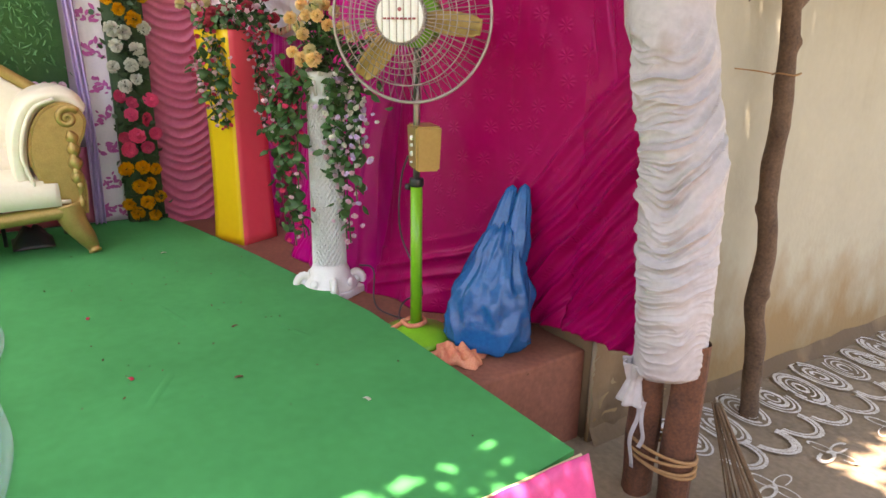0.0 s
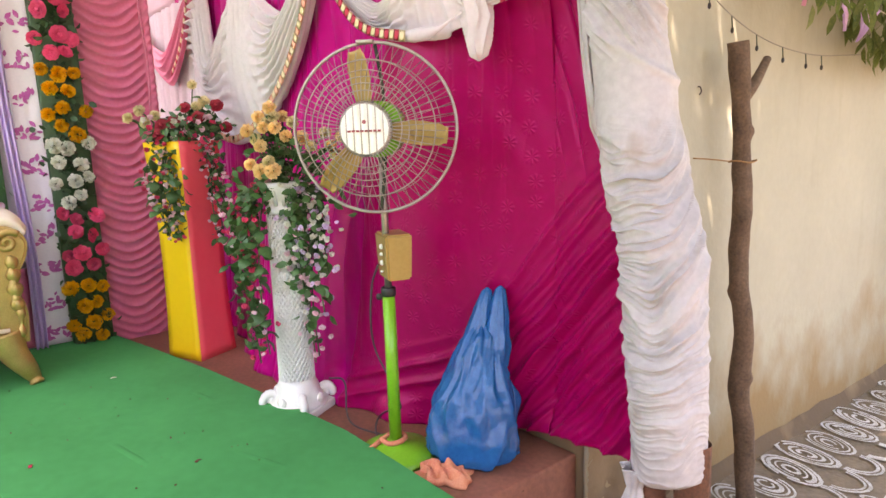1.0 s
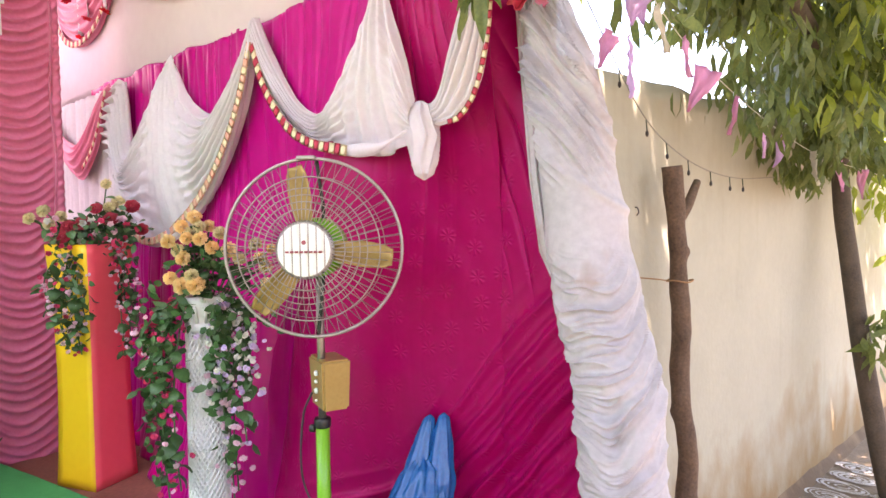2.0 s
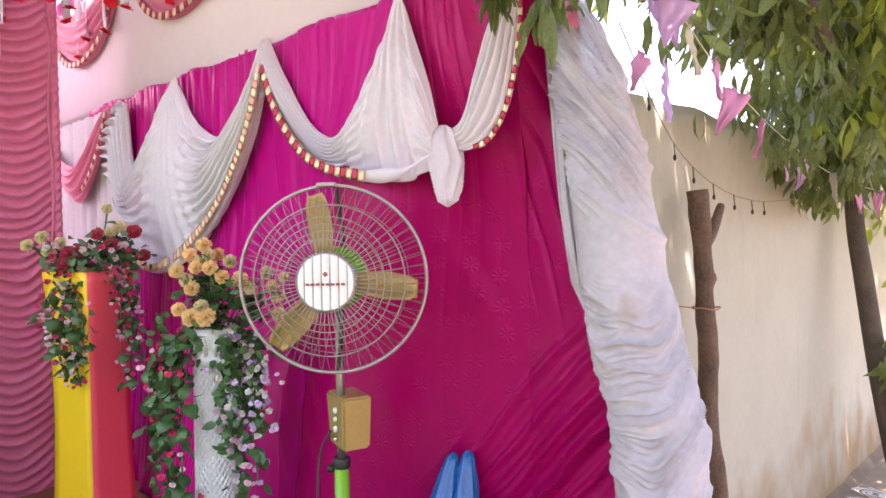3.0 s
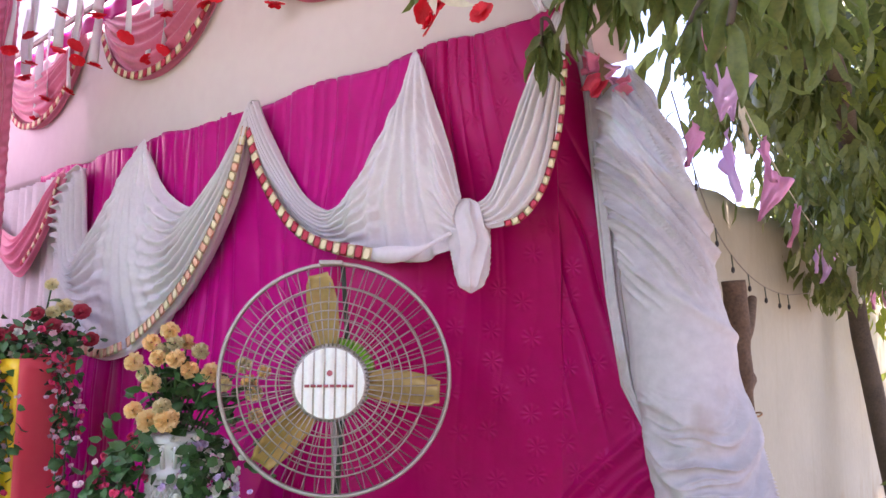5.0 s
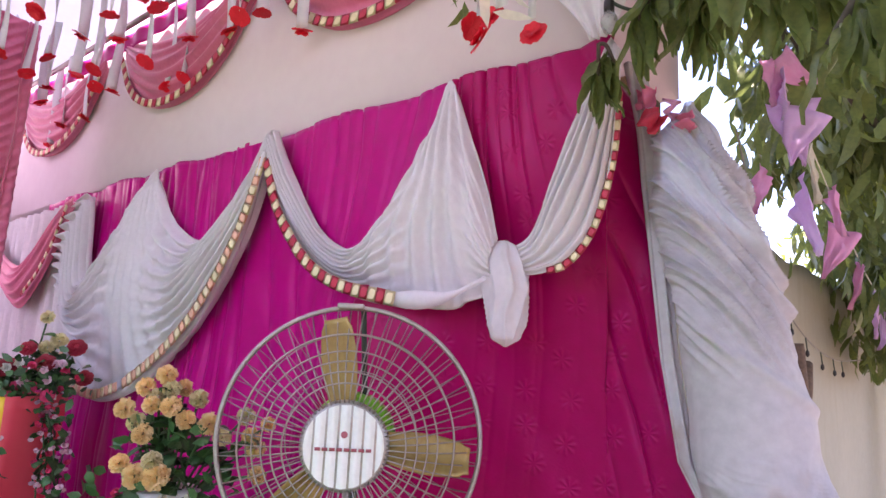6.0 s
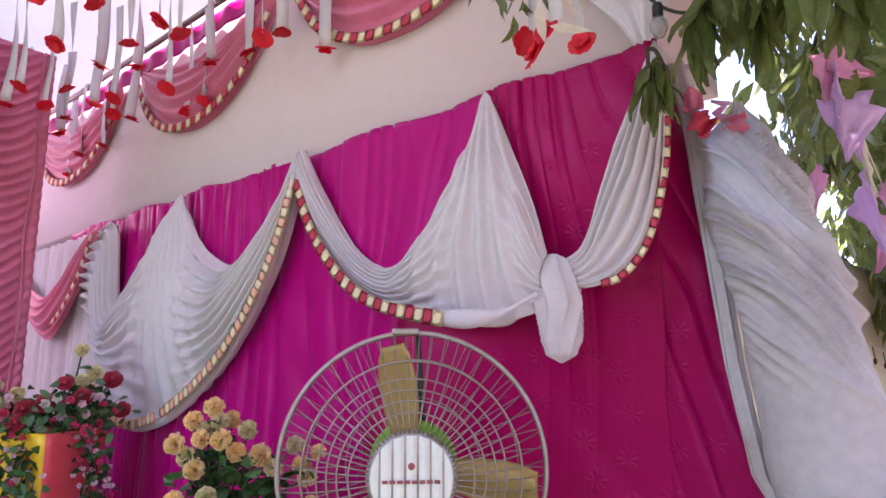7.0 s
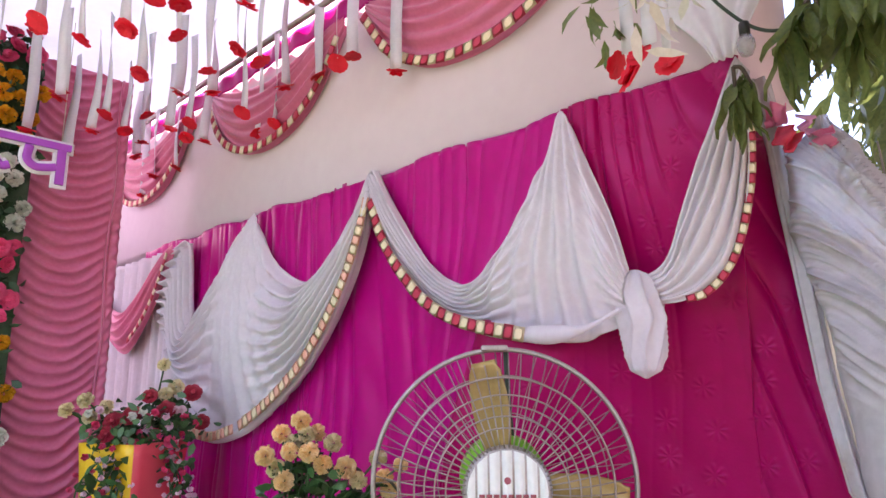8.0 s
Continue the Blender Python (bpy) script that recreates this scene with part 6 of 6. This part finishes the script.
leaf_mass(clumps(50, (-0.2, 0.9), (-3.3, -0.2), (3.5, 4.1), 28, 0.2), 0.18, 0.058, M_leaf, "leaves", tree, 0.4, 28, gaps=OPEN)
leaf_mass(clumps(60, (-0.5, 0.5), (-2.0, 1.6), (2.85, 3.7), 13, 0.08), 0.16, 0.044, M_leafy, "sunlit_young_leaves", tree, 0.7, 29, gaps=OPEN)
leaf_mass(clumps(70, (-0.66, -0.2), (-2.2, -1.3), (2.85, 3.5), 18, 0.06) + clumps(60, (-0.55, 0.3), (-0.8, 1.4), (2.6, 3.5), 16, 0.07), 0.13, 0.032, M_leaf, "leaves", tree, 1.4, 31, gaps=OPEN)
leaf_mass(clumps(60, (-0.62, 0.4), (-1.2, 1.4), (2.6, 3.5), 14, 0.07), 0.15, 0.042, M_leafy, "sunlit_young_leaves", tree, 1.2, 32, gaps=OPEN)
# unseen clumps on the sun's way, added to shade the post
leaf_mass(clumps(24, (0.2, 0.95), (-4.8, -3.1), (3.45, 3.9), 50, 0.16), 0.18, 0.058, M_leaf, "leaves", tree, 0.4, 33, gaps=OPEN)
leaf_mass(clumps(105, (-1.6, 3.5), (2.6, 6.5), (1.6, 5.2), 40, 0.25), 0.14, 0.046, M_leafy, "sunlit_young_leaves", tree, 0.6, 34, gaps=OPEN)
part("limb", tube(spline([(0.0, 0.7, 2.9), (0.6, 2.6, 3.6), (1.0, 4.6, 4.2)], 24), lambda t: 0.04 - 0.02 * t, 10), M_trunk, tree)
# two more unseen layers, added to keep sun off wall and post
leaf_mass(clumps(70, (0.3, 1.3), (-4.8, -0.2), (4.7, 5.3), 54, 0.2), 0.18, 0.058, M_leaf, "leaves", tree, 0.4, 35, gaps=OPEN)
leaf_mass(clumps(50, (-0.5, 1.0), (-4.2, -1.3), (4.6, 5.4), 56, 0.2), 0.18, 0.058, M_leaf, "leaves", tree, 0.4, 36, gaps=OPEN)
leaf_mass(clumps(60, (-0.55, -0.05), (-1.2, 0.5), (2.15, 2.9), 16, 0.06), 0.13, 0.032, M_leaf, "leaves", tree, 1.5, 37)
leaf_mass(clumps(70, (-0.7, 1.2), (0.6, 2.6), (2.0, 3.6), 20, 0.12), 0.13, 0.038, M_leafy, "sunlit_young_leaves", tree, 1.0, 38)
leaf_mass(clumps(80, (-0.62, -0.1), (-1.1, 0.8), (2.75, 3.8), 17, 0.08), 0.14, 0.036, M_leaf, "leaves", tree, 1.2, 39)
# low tuft tied on the trunk
leaf_mass([((-0.04, -0.06, 1.08), (0.06, 0.06, 0.09), 50)], 0.14, 0.04, M_leaf, "leaves", tree, 0.9, 25)

# cut mango sprigs tied at the corner: large near leaves, one by one
bm = bmesh.new()
grid(6, 2, lambda u, v: (0.15 * u, (v - 0.5) * 0.036 * math.sin(math.pi * (0.06 + 0.92 * u)) ** 0.8, -0.035 * u * u + 0.006 * math.sin(u * 9) + 0.008 * abs(v - 0.5) * 2), bm)
big_leaf = mesh_of("leaf", bm, M_leaf)


def sprig(at_, twigs, seed, label, size=1.0):
    rnd = random.Random(seed)
    t = thing("mango_sprig", at_, 0, label, "leaf sprig")
    for (dx, dy, dz), n in twigs:
        tip = Vector((dx, dy, dz))
        part("twig", tube(spline([(0, 0, 0), tip * 0.5 + Vector((0, 0, 0.02)), tip], 12), 0.005, 6), M_trunk, t)
        n = round(n * 1.5)
        for i in range(n):
            p = tip * (0.35 + 0.65 * (i + 1) / n)
            a = rnd.uniform(0, 6.28)
            m = Matrix.Translation(p) @ Matrix.Rotation(a, 4, "Z") @ Matrix.Rotation(rnd.uniform(0.6, 1.5), 4, "Y") @ Matrix.Rotation(rnd.uniform(-0.6, 0.6), 4, "X") @ Matrix.Scale(size * rnd.uniform(0.6, 1.1), 4)
            shared("leaf", big_leaf, t, m)
    return t


sprig((-1.61, 1.57, 2.74), [((0.0, 0.0, -0.10), 10), ((0.03, 0.02, -0.05), 6)], 1, "small mango leaf sprig tied at the roof corner", 0.85)
sprig((-0.97, 0.95, 2.42), [((-0.02, -0.04, -0.12), 7), ((-0.10, 0.03, -0.10), 6), ((0.08, -0.04, -0.08), 6)], 2, "low mango sprig hanging over the yard", 0.62)
sprig((-1.38, 1.50, 2.83), [((-0.10, -0.02, -0.12), 10), ((0.02, 0.02, -0.14), 10), ((0.12, 0.05, -0.10), 10), ((0.05, -0.12, -0.02), 8), ((-0.02, 0.12, 0.0), 8)], 3, "thick mango leaf bunch tied over the post", 1.0)
sprig((-1.18, 1.25, 2.70), [((0.0, 0.06, -0.12), 9), ((-0.06, -0.05, -0.08), 8), ((0.08, 0.1, -0.10), 9), ((0.05, -0.08, 0.04), 6)], 4, "mango leaf bunch hanging by the bunting", 0.95)
sprig((-1.05, 1.55, 2.72), [((0.05, 0.1, -0.14), 9), ((0.1, -0.02, -0.1), 8), ((-0.06, 0.05, -0.06), 8)], 5, "mango leaf bunch at the yard side", 1.0)


sprig((-1.34, 2.18, 2.98), [((0.06, 0.04, -0.16), 9), ((-0.05, -0.02, -0.14), 8), ((0.0, 0.06, -0.22), 8), ((0.10, 0.0, -0.05), 7)], 7, "mango leaf bunch hanging behind the wrapped post", 0.85)
sprig((-1.47, 1.74, 3.02), [((0.06, 0.0, -0.16), 11), ((-0.03, -0.02, -0.14), 9), ((0.12, 0.03, -0.10), 9), ((0.02, -0.06, -0.22), 9)], 6, "dark mango leaf bunch behind the post head", 0.8)


# ---- bunting, flex and bulbs ----
def pennant(size, seed):
    return grid(8, 8, lambda u, v: ((u - 0.5) * size * (1 - v * 0.94) * (0.85 + 0.25 * math.sin(seed * 3)) + 0.05 * size * math.sin(v * 5 + seed), 0.016 * n3(u * 4, v * 4, seed) + 0.02 * v * math.sin(seed) + 0.006 * math.sin(u * 14 + v * 5), -size * (1.25 + 0.3 * math.sin(seed * 5)) * v + 0.006 * n3(u * 3, v * 3, seed + 4)))


def bunting(points, sizes, tones, label):
    pts = spline(points, 80)
    t = thing("paper_bunting", tuple(pts[0]), 0, label, "bunting")
    o = pts[0]
    part("string", tube([p - o for p in pts], 0.002, 5), M_paperW, t)
    n = len(sizes)
    for i, s in enumerate(sizes):
        p = pts[int(80 * (i + 0.5) / n)] - o
        d = pts[min(80, int(80 * (i + 0.5) / n) + 1)] - o - p
        bm = pennant(s, i * 1.3)
        part("pennant", moved(bm, Matrix.Translation(p) @ Matrix.Rotation(math.atan2(d.y, d.x) + 0.9 * math.sin(i * 2.2), 4, "Z") @ Matrix.Rotation(0.5 * math.sin(i * 1.7), 4, "Y")), tones[i % len(tones)], t, thick=0.001)


bunting([(-1.34, 2.0, 2.82), (-1.31, 2.1, 2.72), (-1.28, 2.5, 2.52), (-1.27, 3.2, 2.36), (-1.22, 4.0, 2.22), (-1.1, 4.9, 2.14)], [0.10, 0.13, 0.13, 0.12, 0.10, 0.12, 0.11, 0.12, 0.11, 0.12, 0.12, 0.12], (M_paperP, M_paperL, M_paperL, M_paperW, M_paperP, M_paperP), "string of pink, lilac and white tissue pennants")
bunting([(-1.1, 4.9, 2.14), (-0.7, 5.2, 2.08), (-0.2, 5.6, 2.15)], [0.12, 0.12, 0.12, 0.12, 0.12], (M_paperB, M_paperB, M_paperR), "string of blue and coral tissue pennants")
bunting([(-1.0, 4.2, 2.85), (-0.6, 4.6, 2.9), (-0.1, 5.0, 2.95)], [0.16, 0.16, 0.16], (M_paperR,), "string of coral tissue pennants under the tree")
for x, y, z, s, m, k in ((-1.28, 2.10, 2.69, 0.16, M_paperL, 1), (-1.37, 2.06, 2.52, 0.12, M_paperP, 2), (-1.30, 2.05, 2.45, 0.15, M_paperL, 3), (-1.33, 2.02, 2.80, 0.10, M_paperP, 5)):
    tagged(part("paper_scrap", moved(pennant(s, k), pose(x, y, z, 0, 12 * k, 40 * k)), m, thick=0.001), "crumpled tissue paper pennant hanging by the post", "paper")

flex = spline([(-1.42, 1.98, 2.62), (-1.45, 2.35, 2.36), (-1.45, 2.60, 2.22), (-1.44, 2.95, 2.12), (-1.43, 3.4, 2.08), (-1.4, 3.9, 2.10)], 60)
lights = thing("string_lights", tuple(flex[0]), 0, "thin flex with small hanging bulbs along the wall", "string lights")
part("flex", tube([p - flex[0] for p in flex], 0.0025, 5), M_pale, lights)
for i in (8, 18, 26, 33, 40, 46, 50):
    p = flex[i] - flex[0]
    drop = part("lead", tube([p, p + Vector((0.004, 0, -0.045))], 0.0025, 5), M_wire, lights)
    part("bulb", moved(lathe([(0.003, 0), (0.006, -0.005), (0.007, -0.016), (0.002, -0.024)], 10), Matrix.Translation(p + Vector((0.004, 0, -0.045)))), M_black, lights)
flex2 = spline([(-1.72, 1.45, 3.3), (-1.66, 1.5, 3.0), (-1.60, 1.52, 2.86), (-1.50, 1.55, 2.78), (-1.35, 1.6, 2.85), (-1.2, 1.6, 3.0)], 50)
l2 = thing("string_lights", tuple(flex2[0]), 0, "dark flex with clear bulbs at the roof corner", "string lights")
part("flex", tube([p - flex2[0] for p in flex2], 0.004, 6), M_wire, l2)
for i in (24,):
    p = flex2[i] - flex2[0]
    part("bulb_cap", moved(lathe([(0.010, 0), (0.012, -0.006), (0.012, -0.03)], 12), Matrix.Translation(p)), M_black, l2)
    part("bulb", moved(lathe([(0.011, -0.03), (0.019, -0.045), (0.020, -0.06), (0.012, -0.078), (0.002, -0.082)], 14), Matrix.Translation(p)), M_glass, l2)
# red and pink cloth scraps at the post head
rnd = random.Random(2)
for i in range(4):
    x, y, z = -1.61 + 0.035 * i, 1.83 + rnd.uniform(-0.03, 0.02), 2.66 + rnd.uniform(-0.03, 0.05) - 0.015 * i
    bm = grid(8, 8, lambda u, v: (0.05 * (u - 0.5) + 0.008 * n3(u * 2, v * 2, i), 0.02 * math.sin(u * 9 + i) * (0.3 + v) + 0.02 * n3(u * 3, v * 3, i + 2), 0.06 * (v - 0.5) + 0.008 * n3(u * 2, v * 2, i + 5)))
    tagged(part("cloth_scrap", moved(bm, pose(x, y, z, 0, 30 * i, 50 * i)), (M_pink, M_trimred, M_paperP)[i % 3], thick=0.003), "scrap of red and pink cloth knotted at the post head", "cloth")

# small iron hook left in the cream wall
tagged(part("wall_hook", tube(spline([(-1.63, 2.70, 1.93), (-1.605, 2.70, 1.935), (-1.597, 2.702, 1.915), (-1.605, 2.70, 1.90)], 20), 0.003, 6), M_cord), "rusty iron hook in the cream wall", "hook")
